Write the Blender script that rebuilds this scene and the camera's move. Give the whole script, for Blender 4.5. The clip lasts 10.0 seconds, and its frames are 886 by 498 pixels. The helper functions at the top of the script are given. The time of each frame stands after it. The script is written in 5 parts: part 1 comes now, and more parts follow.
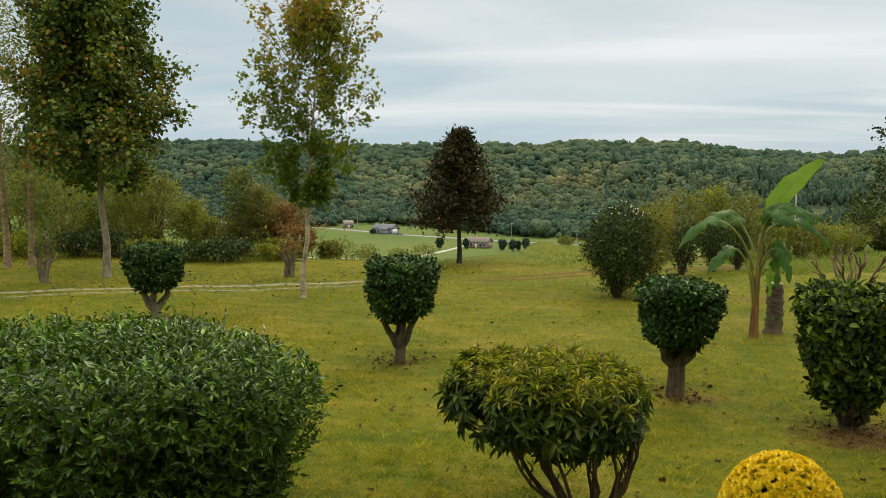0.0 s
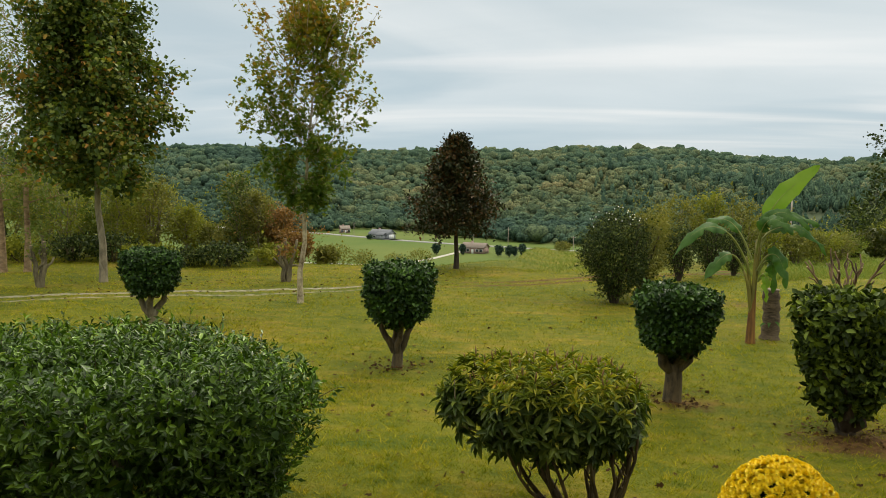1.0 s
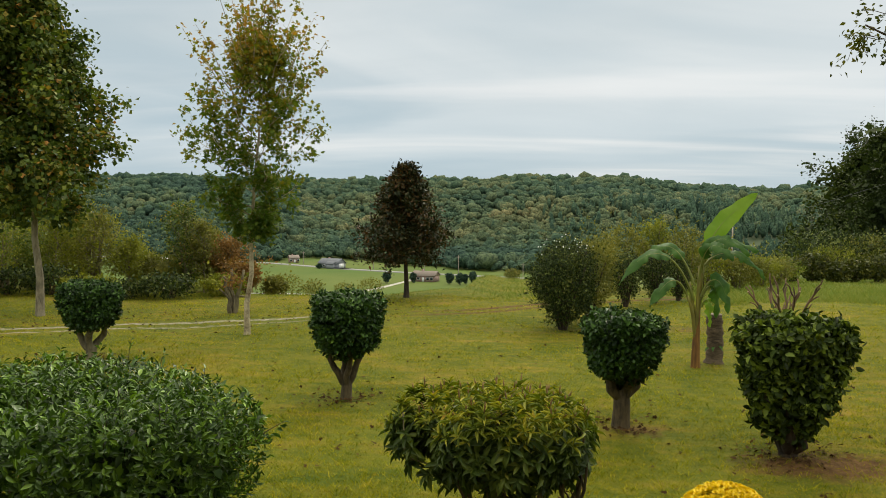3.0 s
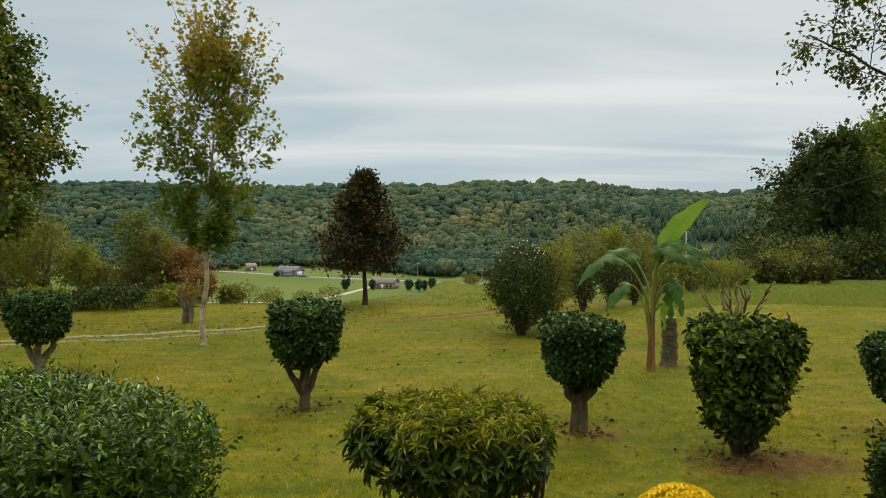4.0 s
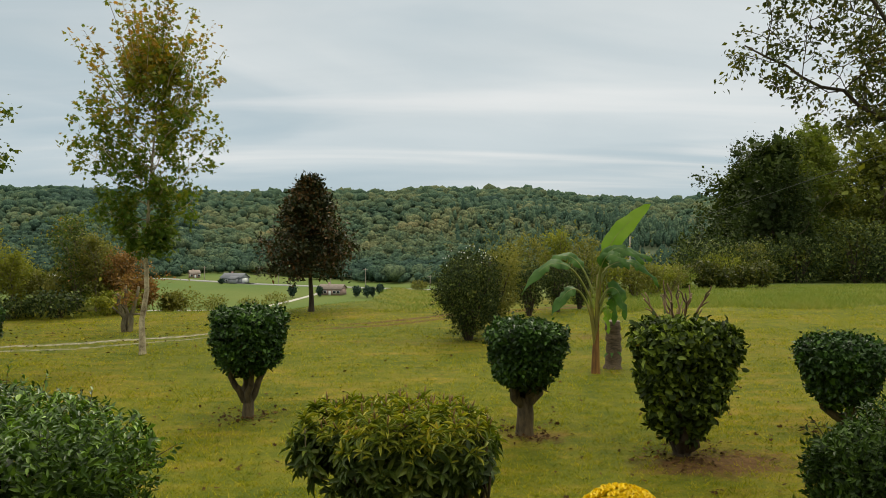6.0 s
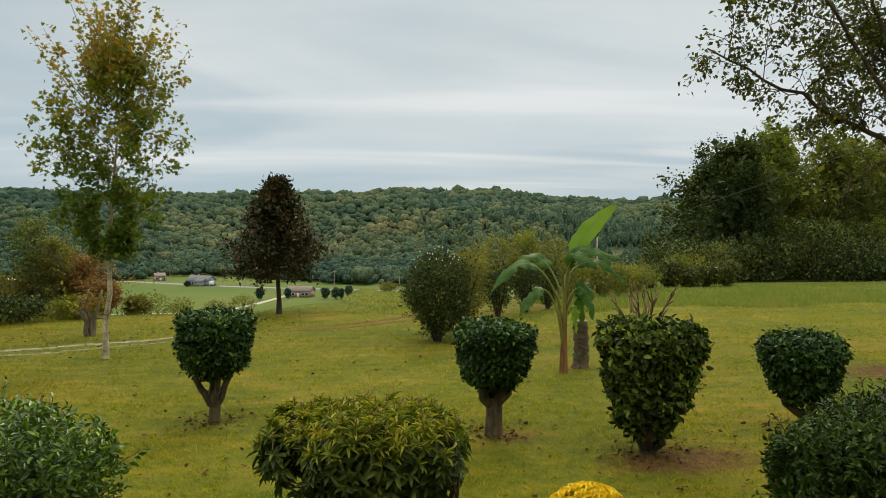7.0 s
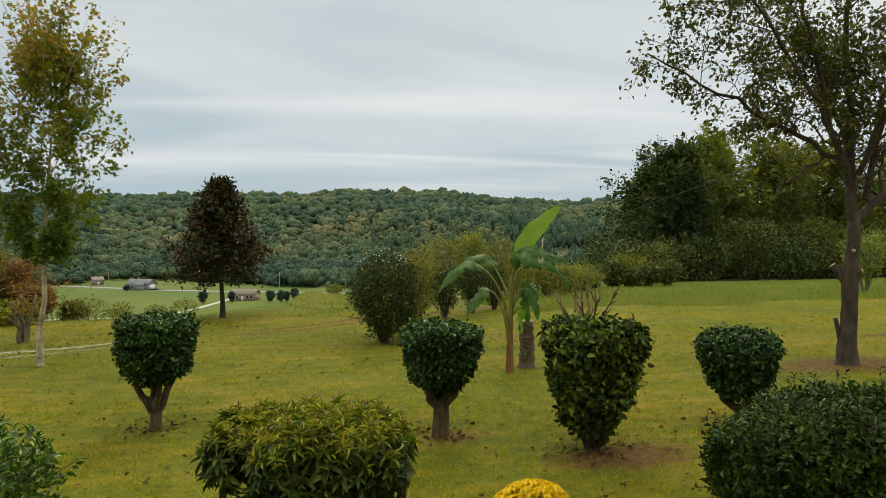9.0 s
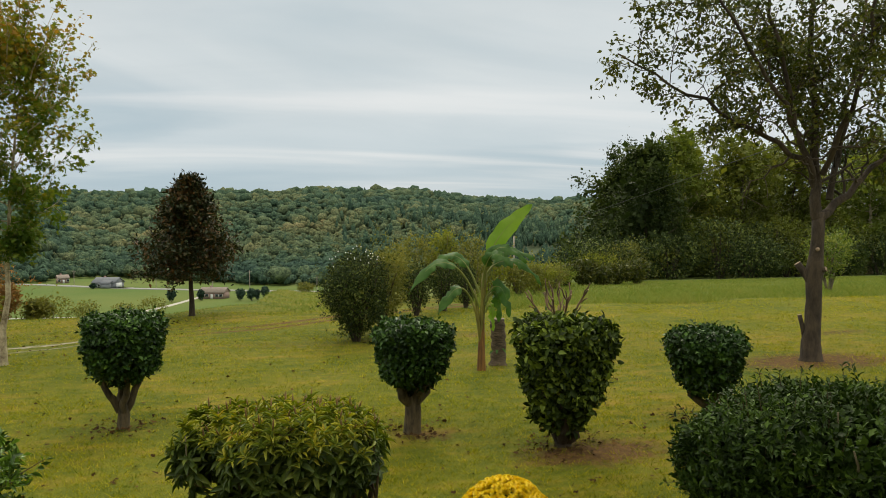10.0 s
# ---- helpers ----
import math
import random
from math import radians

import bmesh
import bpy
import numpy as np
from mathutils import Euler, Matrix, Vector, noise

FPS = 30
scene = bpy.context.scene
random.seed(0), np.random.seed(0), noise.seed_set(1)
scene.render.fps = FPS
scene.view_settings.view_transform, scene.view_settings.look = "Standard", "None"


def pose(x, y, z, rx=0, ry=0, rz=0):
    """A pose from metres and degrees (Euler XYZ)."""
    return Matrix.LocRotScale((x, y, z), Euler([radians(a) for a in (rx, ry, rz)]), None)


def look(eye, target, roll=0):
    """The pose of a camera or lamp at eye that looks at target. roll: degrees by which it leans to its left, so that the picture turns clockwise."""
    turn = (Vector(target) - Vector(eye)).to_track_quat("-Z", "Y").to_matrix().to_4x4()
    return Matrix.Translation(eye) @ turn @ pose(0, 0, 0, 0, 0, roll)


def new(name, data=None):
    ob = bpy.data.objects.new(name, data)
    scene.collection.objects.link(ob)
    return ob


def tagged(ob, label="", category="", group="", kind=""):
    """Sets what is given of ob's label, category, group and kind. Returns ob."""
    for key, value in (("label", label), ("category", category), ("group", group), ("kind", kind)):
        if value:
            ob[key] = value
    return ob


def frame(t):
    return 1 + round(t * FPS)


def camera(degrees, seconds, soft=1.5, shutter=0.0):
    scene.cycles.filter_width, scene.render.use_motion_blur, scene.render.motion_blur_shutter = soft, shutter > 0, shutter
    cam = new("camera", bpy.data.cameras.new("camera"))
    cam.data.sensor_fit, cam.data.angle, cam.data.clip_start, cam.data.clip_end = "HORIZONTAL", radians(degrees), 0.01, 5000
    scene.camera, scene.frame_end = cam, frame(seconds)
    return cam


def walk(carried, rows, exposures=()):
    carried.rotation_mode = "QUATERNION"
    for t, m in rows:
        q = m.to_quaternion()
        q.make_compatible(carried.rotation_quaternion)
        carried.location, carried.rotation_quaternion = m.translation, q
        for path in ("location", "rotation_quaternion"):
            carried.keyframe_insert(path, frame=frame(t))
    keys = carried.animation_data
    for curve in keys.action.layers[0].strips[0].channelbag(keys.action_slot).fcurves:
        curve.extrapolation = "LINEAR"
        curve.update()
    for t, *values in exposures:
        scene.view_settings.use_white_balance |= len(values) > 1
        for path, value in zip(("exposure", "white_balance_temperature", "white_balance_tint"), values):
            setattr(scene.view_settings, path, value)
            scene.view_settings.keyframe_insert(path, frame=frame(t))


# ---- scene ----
# ---------------------------------------------------------------- camera
cam = camera(61.05, 10.0, soft=0.55)


def aim(x, y, z, yaw, pitch, roll):
    return pose(x, y, z, 90 + pitch, 0, yaw) @ pose(0, 0, 0, 0, 0, roll)


PATH = [
    (0.0, aim(-0.031, -0.017, 2.193, 8.75, -5.09, 0.50)),
    (0.5, aim(-0.036, -0.022, 2.193, 8.69, -4.92, 0.50)),
    (1.0, aim(-0.041, -0.024, 2.190, 8.49, -4.67, 0.65)),
    (1.5, aim(-0.037, -0.024, 2.192, 7.91, -4.25, 0.81)),
    (2.0, aim(-0.031, -0.007, 2.192, 7.31, -3.51, 0.74)),
    (2.5, aim(-0.027, -0.002, 2.194, 6.12, -2.88, 0.60)),
    (4.0, aim(-0.009, -0.009, 2.208, 1.61, -1.99, -0.10)),
    (4.5, aim(0.000, 0.000, 2.200, 0.00, -1.72, -0.06)),
    (5.0, aim(0.006, 0.009, 2.199, -0.85, -1.59, -0.10)),
    (5.5, aim(0.008, 0.014, 2.195, -1.53, -1.56, -0.11)),
    (7.0, aim(0.021, 0.014, 2.195, -4.72, -1.47, -0.37)),
    (7.5, aim(0.016, -0.006, 2.201, -6.10, -1.39, -0.47)),
    (8.0, aim(0.026, -0.003, 2.195, -6.88, -1.34, -0.50)),
    (8.5, aim(0.025, 0.001, 2.197, -8.04, -1.41, -0.55)),
    (9.0, aim(0.026, -0.002, 2.196, -8.77, -1.39, -0.58)),
    (9.5, aim(0.026, -0.001, 2.195, -9.56, -1.45, -0.52)),
    (10.0, aim(0.021, -0.011, 2.193, -10.92, -1.55, -0.42)),
]
walk(cam, PATH, [(0.0, 0.14), (2.5, 0.12), (4.0, 0.0), (10.0, 0.0)])

# ---------------------------------------------------------------- sky and sun
SUN_AZ, SUN_EL = 14.0, 42.0          # degrees right of straight ahead, and up
world = bpy.data.worlds.new("overcast_sky")
scene.world = world
world.use_nodes = True
WT = world.node_tree


def wnode(kind, **props):
    n = WT.nodes.new(kind)
    for k, v in props.items():
        setattr(n, k, v)
    return n


def wlink(a, b):
    WT.links.new(a, b)


def wmath(op, a, b=None, clamp=False):
    n = wnode("ShaderNodeMath", operation=op, use_clamp=clamp)
    for i, v in enumerate((a, b)):
        if v is None:
            continue
        if isinstance(v, (int, float)):
            n.inputs[i].default_value = v
        else:
            wlink(v, n.inputs[i])
    return n.outputs[0]


def wmix(fac, a, b):
    n = wnode("ShaderNodeMix", data_type="RGBA")
    for sock, v in ((n.inputs[0], fac), (n.inputs[6], a), (n.inputs[7], b)):
        if isinstance(v, tuple):
            sock.default_value = (*v, 1)
        elif isinstance(v, (int, float)):
            sock.default_value = v
        else:
            wlink(v, sock)
    return n.outputs[2]


sky = wnode("ShaderNodeTexSky", sky_type="NISHITA", sun_disc=False, sun_elevation=radians(SUN_EL), sun_rotation=radians(SUN_AZ), air_density=1.0, dust_density=2.0)
coord = wnode("ShaderNodeTexCoord")
sep = wnode("ShaderNodeSeparateXYZ")
wlink(coord.outputs["Generated"], sep.inputs[0])
up_z = wmath("MAXIMUM", sep.outputs[2], 0.0)
lift = wmath("ADD", up_z, 0.13)
comb = wnode("ShaderNodeCombineXYZ")
wlink(wmath("DIVIDE", sep.outputs[0], lift), comb.inputs[0])
wlink(wmath("DIVIDE", sep.outputs[1], lift), comb.inputs[1])


def cloud_noise(sx, sy, turn, detail, rough, dist, off):
    mp = wnode("ShaderNodeMapping")
    mp.inputs["Scale"].default_value = (sx, sy, 1)
    mp.inputs["Rotation"].default_value = (0, 0, radians(turn))
    mp.inputs["Location"].default_value = (off, off * 0.7, 0)
    wlink(comb.outputs[0], mp.inputs[0])
    nz = wnode("ShaderNodeTexNoise")
    nz.inputs["Scale"].default_value = 1.0
    nz.inputs["Detail"].default_value = detail
    nz.inputs["Roughness"].default_value = rough
    nz.inputs["Distortion"].default_value = dist
    wlink(mp.outputs[0], nz.inputs["Vector"])
    return nz.outputs["Fac"]


def wrange(v, lo, hi):
    n = wnode("ShaderNodeMapRange", interpolation_type="SMOOTHSTEP")
    n.inputs[1].default_value, n.inputs[2].default_value = lo, hi
    wlink(v, n.inputs[0])
    return n.outputs[0]


bands = wrange(cloud_noise(0.3, 0.5, 16, 6, 0.5, 0.6, 5.3), 0.38, 0.6)
billow = wrange(cloud_noise(0.6, 0.95, -14, 6, 0.55, 0.7, 12.7), 0.36, 0.7)
wisps = wrange(cloud_noise(0.36, 1.7, -5, 4, 0.5, 0.7, 8.4), 0.44, 0.74)
cover = wmix(bands, (0.5, 0.6, 0.645), (0.82, 0.85, 0.84))
cover = wmix(wmath("MULTIPLY", billow, 0.42), cover, (0.56, 0.63, 0.65))
low_band = wrange(up_z, 0.3, 0.12)
cover = wmix(wmath("MULTIPLY", wisps, wmath("ADD", 0.15, wmath("MULTIPLY", low_band, 0.42))), cover, (0.88, 0.89, 0.885))
low_gap = wrange(up_z, 0.25, 0.03)
cover = wmix(wmath("MULTIPLY", low_gap, wmath("SUBTRACT", 0.75, wmath("MULTIPLY", wisps, 0.6))), cover, (0.45, 0.58, 0.66))
# overcast vault: brighter towards the zenith
high = wrange(up_z, 0.28, 0.9)
vault = wmath("ADD", 0.94, wmath("MULTIPLY", high, 1.9))
cover = wmix(high, cover, (0.83, 0.775, 0.64))
vm = wnode("ShaderNodeVectorMath", operation="SCALE")
wlink(cover, vm.inputs[0])
wlink(vault, vm.inputs["Scale"])
sk = wnode("ShaderNodeVectorMath", operation="SCALE")
wlink(sky.outputs[0], sk.inputs[0])
sk.inputs["Scale"].default_value = 0.08
total = wmix(0.93, sk.outputs[0], vm.outputs[0])
wlink(total, WT.nodes["Background"].inputs[0])
WT.nodes["Background"].inputs[1].default_value = 1.0

sun_data = bpy.data.lights.new("sun", "SUN")
sun_data.energy, sun_data.angle, sun_data.color = 1.5, radians(18), (1.0, 0.91, 0.74)
sun = new("sun", sun_data)
sd = Vector((math.sin(radians(SUN_AZ)) * math.cos(radians(SUN_EL)), math.cos(radians(SUN_AZ)) * math.cos(radians(SUN_EL)), math.sin(radians(SUN_EL))))
sun.matrix_world = look(sd * 60, (0, 0, 0))

# ---------------------------------------------------------------- materials


def material(name):
    m = bpy.data.materials.new(name)
    m.use_nodes = True
    return m, m.node_tree, m.node_tree.nodes["Principled BSDF"]


def noise_node(nt, scale, detail=4.0, rough=0.55, coords=None, stretch=None):
    nz = nt.nodes.new("ShaderNodeTexNoise")
    nz.inputs["Scale"].default_value, nz.inputs["Detail"].default_value, nz.inputs["Roughness"].default_value = scale, detail, rough
    if coords is None:
        coords = nt.nodes.new("ShaderNodeTexCoord").outputs["Object"]
    if stretch:
        mp = nt.nodes.new("ShaderNodeMapping")
        mp.inputs["Scale"].default_value = stretch
        nt.links.new(coords, mp.inputs[0])
        coords = mp.outputs[0]
    nt.links.new(coords, nz.inputs["Vector"])
    return nz.outputs["Fac"]


def ramp(nt, fac, stops):
    r = nt.nodes.new("ShaderNodeValToRGB")
    el = r.color_ramp.elements
    while len(el) < len(stops):
        el.new(0.5)
    for e, (p, c) in zip(el, stops):
        e.position, e.color = p, (*c, 1)
    nt.links.new(fac, r.inputs[0])
    return r.outputs[0]


def mix(nt, fac, a, b, blend="MIX"):
    n = nt.nodes.new("ShaderNodeMix")
    n.data_type, n.blend_type = "RGBA", blend
    for sock, v in ((n.inputs[0], fac), (n.inputs[6], a), (n.inputs[7], b)):
        if isinstance(v, tuple):
            sock.default_value = (*v, 1)
        elif isinstance(v, (int, float)):
            sock.default_value = v
        else:
            nt.links.new(v, sock)
    return n.outputs[2]


def calc(nt, op, a, b=None, clamp=False):
    n = nt.nodes.new("ShaderNodeMath")
    n.operation, n.use_clamp = op, clamp
    for i, v in enumerate((a, b)):
        if v is None:
            continue
        if isinstance(v, (int, float)):
            n.inputs[i].default_value = v
        else:
            nt.links.new(v, n.inputs[i])
    return n.outputs[0]


def bump(nt, bsdf, fac, strength, distance):
    b = nt.nodes.new("ShaderNodeBump")
    b.inputs["Strength"].default_value, b.inputs["Distance"].default_value = strength, distance
    nt.links.new(fac, b.inputs["Height"])
    nt.links.new(b.outputs[0], bsdf.inputs["Normal"])


def attr(nt, name):
    a = nt.nodes.new("ShaderNodeAttribute")
    a.attribute_name = name
    return a.outputs["Fac"]


def leaf_material(name, stops, rough=0.45, through_light=0.25, patch=0.5, gloss=0.3, single=0.62, broad=0.9, turn=None):
    """Leaves: colour varies leaf by leaf and in larger patches; some light passes through."""
    m, nt, p = material(name)
    isl = nt.nodes.new("ShaderNodeNewGeometry").outputs["Random Per Island"]
    big = noise_node(nt, patch * 3.0, 3.0)
    f = calc(nt, "ADD", calc(nt, "MULTIPLY", isl, single), calc(nt, "MULTIPLY", calc(nt, "SUBTRACT", big, 0.3), broad), True)
    if turn:
        # crowns turn colour from the top down
        z0, z1, amount = turn
        sz = nt.nodes.new("ShaderNodeSeparateXYZ")
        nt.links.new(nt.nodes.new("ShaderNodeTexCoord").outputs["Object"], sz.inputs[0])
        f = calc(nt, "ADD", f, calc(nt, "MULTIPLY", calc(nt, "DIVIDE", calc(nt, "SUBTRACT", sz.outputs[2], z0), z1 - z0, True), amount), True)
    col = ramp(nt, f, stops)
    nt.links.new(col, p.inputs["Base Color"])
    p.inputs["Roughness"].default_value = rough
    p.inputs["Specular IOR Level"].default_value = gloss
    tr = nt.nodes.new("ShaderNodeBsdfTranslucent")
    warm = mix(nt, 1.0, col, (1.25, 1.3, 0.6), "MULTIPLY")
    nt.links.new(warm, tr.inputs["Color"])
    ms = nt.nodes.new("ShaderNodeMixShader")
    ms.inputs[0].default_value = through_light
    nt.links.new(p.outputs[0], ms.inputs[1])
    nt.links.new(tr.outputs[0], ms.inputs[2])
    nt.links.new(ms.outputs[0], nt.nodes["Material Output"].inputs[0])
    return m


def bark_material(name, dark, light, scale=14.0, stretch=(1, 1, 0.3), rough=0.9, depth=0.02):
    m, nt, p = material(name)
    n1 = noise_node(nt, scale, 6, 0.65, stretch=stretch)
    n2 = noise_node(nt, scale * 0.15, 3)
    f = calc(nt, "ADD", calc(nt, "MULTIPLY", n1, 0.7), calc(nt, "MULTIPLY", n2, 0.5), True)
    nt.links.new(ramp(nt, f, [(0.46, dark), (0.68, light)]), p.inputs["Base Color"])
    p.inputs["Roughness"].default_value = rough
    bump(nt, p, n1, 0.7, depth)
    return m


def plain_material(name, c, rough=0.7, vary=0.25, scale=8.0, metal=0.0):
    m, nt, p = material(name)
    n1 = noise_node(nt, scale, 5)
    lo = tuple(v * (1 - vary) for v in c)
    hi = tuple(min(1, v * (1 + vary)) for v in c)
    nt.links.new(ramp(nt, n1, [(0.3, lo), (0.7, hi)]), p.inputs["Base Color"])
    p.inputs["Roughness"].default_value = rough
    p.inputs["Metallic"].default_value = metal
    bump(nt, p, n1, 0.3, 0.005)
    return m


LEAF_HEDGE = leaf_material("hedge_leaf", [(0.0, (0.0085, 0.0189, 0.0030)), (0.5, (0.0554, 0.1151, 0.0151)), (0.85, (0.1868, 0.3166, 0.0315)), (1.0, (0.3132, 0.3771, 0.0351))], 0.34, 0.18, 0.9, 0.34)
LEAF_HEDGE2 = leaf_material("privet_leaf", [(0.0, (0.0065, 0.0159, 0.0029)), (0.5, (0.0260, 0.0527, 0.0082)), (0.9, (0.0783, 0.1375, 0.0170)), (1.0, (0.1566, 0.1768, 0.0224))], 0.45, 0.15, 0.9, 0.12)
LEAF_TOPIARY = leaf_material("topiary_leaf", [(0.0, (0.0066, 0.0169, 0.0040)), (0.5, (0.0211, 0.0514, 0.0101)), (0.9, (0.0733, 0.1523, 0.0204)), (1.0, (0.1495, 0.2352, 0.0320))], 0.42, 0.12, 0.9, 0.18)
LEAF_BIG = leaf_material("viburnum_leaf", [(0.0, (0.0069, 0.0122, 0.0026)), (0.5, (0.0413, 0.0675, 0.0099)), (0.88, (0.2143, 0.2805, 0.0346)), (1.0, (0.2439, 0.1386, 0.0345))], 0.5, 0.22, 1.0, 0.15)
LEAF_RHODO = leaf_material("rhododendron_leaf", [(0.0, (0.0416, 0.0707, 0.0074)), (0.45, (0.1361, 0.1759, 0.013)), (0.85, (0.3735, 0.3462, 0.0264)), (1.0, (0.415, 0.2078, 0.0264))], 0.45, 0.25, 1.1, 0.2)
LEAF_RHODO_OLD = leaf_material("mature_rhododendron_leaf", [(0.0, (0.0180, 0.0351, 0.0060)), (0.5, (0.0562, 0.0926, 0.0135)), (0.9, (0.1350, 0.1755, 0.0225)), (1.0, (0.2400, 0.2210, 0.0300))], 0.42, 0.2, 1.0, 0.22)
LEAF_DARKBUSH = leaf_material("althea_leaf", [(0.0, (0.0099, 0.0187, 0.0066)), (0.55, (0.0404, 0.0621, 0.0186)), (0.85, (0.1294, 0.1587, 0.0379)), (1.0, (0.2145, 0.2145, 0.0501))], 0.6, 0.15, 0.8, 0.1, 0.8, 0.5)
LEAF_OLIVE = leaf_material("olive_shrub_leaf", [(0.0, (0.0560, 0.0680, 0.0160)), (0.5, (0.1800, 0.1784, 0.0360)), (1.0, (0.3240, 0.2677, 0.0540))], 0.6, 0.3, 0.5, 0.15, 0.3, 1.35)
LEAF_MAPLE_A = leaf_material("dense_maple_leaf", [(0.0, (0.0252, 0.0476, 0.0084)), (0.5, (0.0770, 0.1190, 0.0182)), (0.82, (0.1820, 0.2030, 0.0308)), (0.93, (0.3600, 0.1920, 0.0360)), (1.0, (0.4400, 0.1650, 0.0330))], 0.55, 0.25, 0.25, 0.2, 0.8, 0.6)
LEAF_MAPLE_B = leaf_material("young_maple_leaf", [(0.0, (0.035, 0.075, 0.008)), (0.4, (0.085, 0.14, 0.013)), (0.7, (0.18, 0.185, 0.02)), (1.0, (0.36, 0.19, 0.028))], 0.55, 0.42, 0.3, 0.2, 0.45, 0.8, (2.6, 5.2, 0.38))
LEAF_MAGNOLIA = leaf_material("magnolia_leaf", [(0.0, (0.012, 0.022, 0.008)), (0.5, (0.032, 0.038, 0.013)), (0.78, (0.085, 0.048, 0.016)), (1.0, (0.19, 0.08, 0.026))], 0.45, 0.08, 0.5, 0.15)
LEAF_OAK = leaf_material("oak_leaf", [(0.0, (0.0206, 0.0295, 0.0048)), (0.5, (0.1217, 0.1406, 0.0206)), (0.85, (0.3455, 0.3199, 0.0413)), (1.0, (0.4877, 0.3862, 0.0524))], 0.6, 0.3, 0.08, 0.15, 0.3, 1.35)
LEAF_OAK_GREEN = leaf_material("walnut_leaf", [(0.0, (0.0415, 0.0625, 0.0103)), (0.5, (0.1458, 0.1820, 0.0283)), (1.0, (0.3827, 0.3644, 0.0562))], 0.6, 0.35, 0.08, 0.15, 0.3, 1.35)
LEAF_WOOD_DARK = leaf_material("dark_oak_leaf", [(0.0, (0.0132, 0.0242, 0.0066)), (0.5, (0.0425, 0.0625, 0.0137)), (0.85, (0.1040, 0.1274, 0.0234)), (1.0, (0.1920, 0.1680, 0.0288))], 0.6, 0.2, 0.08, 0.15, 0.3, 1.3)
LEAF_YARD = leaf_material("yard_tree_leaf", [(0.0, (0.0216, 0.0310, 0.0060)), (0.5, (0.0546, 0.0685, 0.0105)), (0.9, (0.1440, 0.1334, 0.0192)), (1.0, (0.2142, 0.1271, 0.0255))], 0.5, 0.3, 0.3, 0.2)
LEAF_BIRCH = leaf_material("birch_leaf", [(0.0, (0.0625, 0.0975, 0.0195)), (0.5, (0.1375, 0.182, 0.0325)), (1.0, (0.2875, 0.26, 0.0455))], 0.55, 0.35, 0.3, 0.2)
LEAF_THICKET = leaf_material("thicket_leaf", [(0.0, (0.0518, 0.0705, 0.0107)), (0.45, (0.2005, 0.2155, 0.0292)), (0.8, (0.4217, 0.3704, 0.0446)), (1.0, (0.5301, 0.3579, 0.0590))], 0.65, 0.35, 0.12, 0.12, 0.3, 1.35)
LEAF_RUST = leaf_material("sumac_leaf", [(0.0, (0.11, 0.075, 0.025)), (0.5, (0.24, 0.125, 0.04)), (1.0, (0.36, 0.19, 0.06))], 0.65, 0.3, 0.4, 0.15)


def woods_material(name, stops):
    """Far woods: colour changes tree by tree, a little by leaf clump, and in broad stands."""
    m, nt, p = material(name)
    obj = nt.nodes.new("ShaderNodeTexCoord").outputs["Object"]
    isl = nt.nodes.new("ShaderNodeNewGeometry").outputs["Random Per Island"]
    one = attr(nt, "tree_tint")
    stand = noise_node(nt, 0.012, 3.0, 0.55, obj)
    f = calc(nt, "ADD", calc(nt, "MULTIPLY", isl, 0.06), calc(nt, "MULTIPLY", one, 0.6))
    f = calc(nt, "ADD", f, calc(nt, "MULTIPLY", calc(nt, "SUBTRACT", stand, 0.42), 1.3), True)
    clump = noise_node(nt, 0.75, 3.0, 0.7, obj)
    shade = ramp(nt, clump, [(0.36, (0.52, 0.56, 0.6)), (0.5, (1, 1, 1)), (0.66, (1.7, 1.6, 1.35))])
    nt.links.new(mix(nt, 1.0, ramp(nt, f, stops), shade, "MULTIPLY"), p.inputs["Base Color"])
    p.inputs["Roughness"].default_value = 0.95
    p.inputs["Specular IOR Level"].default_value = 0.03
    bump(nt, p, clump, 1.0, 1.6)
    return m


# distance haze is put into these leaf colours as a bluish cast
LEAF_FAR_HAZY = woods_material("hazy_forest_leaf", [(0.0, (0.0432, 0.0768, 0.0600)), (0.3, (0.0624, 0.1032, 0.0660)), (0.55, (0.1020, 0.1320, 0.0720)), (0.8, (0.1560, 0.1620, 0.0816)), (1.0, (0.1980, 0.1656, 0.0864))])
LEAF_PINE_HAZY = woods_material("hazy_pine_leaf", [(0.0, (0.0425, 0.0775, 0.0600)), (0.6, (0.0688, 0.1150, 0.0750)), (1.0, (0.1187, 0.1562, 0.0850))])
BARK_GREY = bark_material("grey_bark", (0.06, 0.048, 0.026), (0.21, 0.175, 0.1))
BARK_TAN = bark_material("tan_bark", (0.022, 0.016, 0.008), (0.12, 0.088, 0.042), 18)
BARK_PALE = bark_material("pale_maple_bark", (0.13, 0.095, 0.05), (0.5, 0.42, 0.27), 12, (1, 1, 0.8))
BARK_DARK = bark_material("dark_bark", (0.018, 0.013, 0.008), (0.07, 0.05, 0.03), 10, (1, 1, 0.35), 0.95, 0.04)
BARK_BIRCH = bark_material("peeling_birch_bark", (0.12, 0.07, 0.035), (0.36, 0.25, 0.14), 7, (1, 1, 1.6))
CUT_WOOD = plain_material("cut_wood", (0.32, 0.23, 0.14), 0.8, 0.2, 30)

# ---------------------------------------------------------------- builders
RNG = np.random.default_rng(11)
UP = np.array((0.0, 0.0, 1.0))


def unit(v):
    return v / np.maximum(np.linalg.norm(v, axis=-1, keepdims=True), 1e-9)


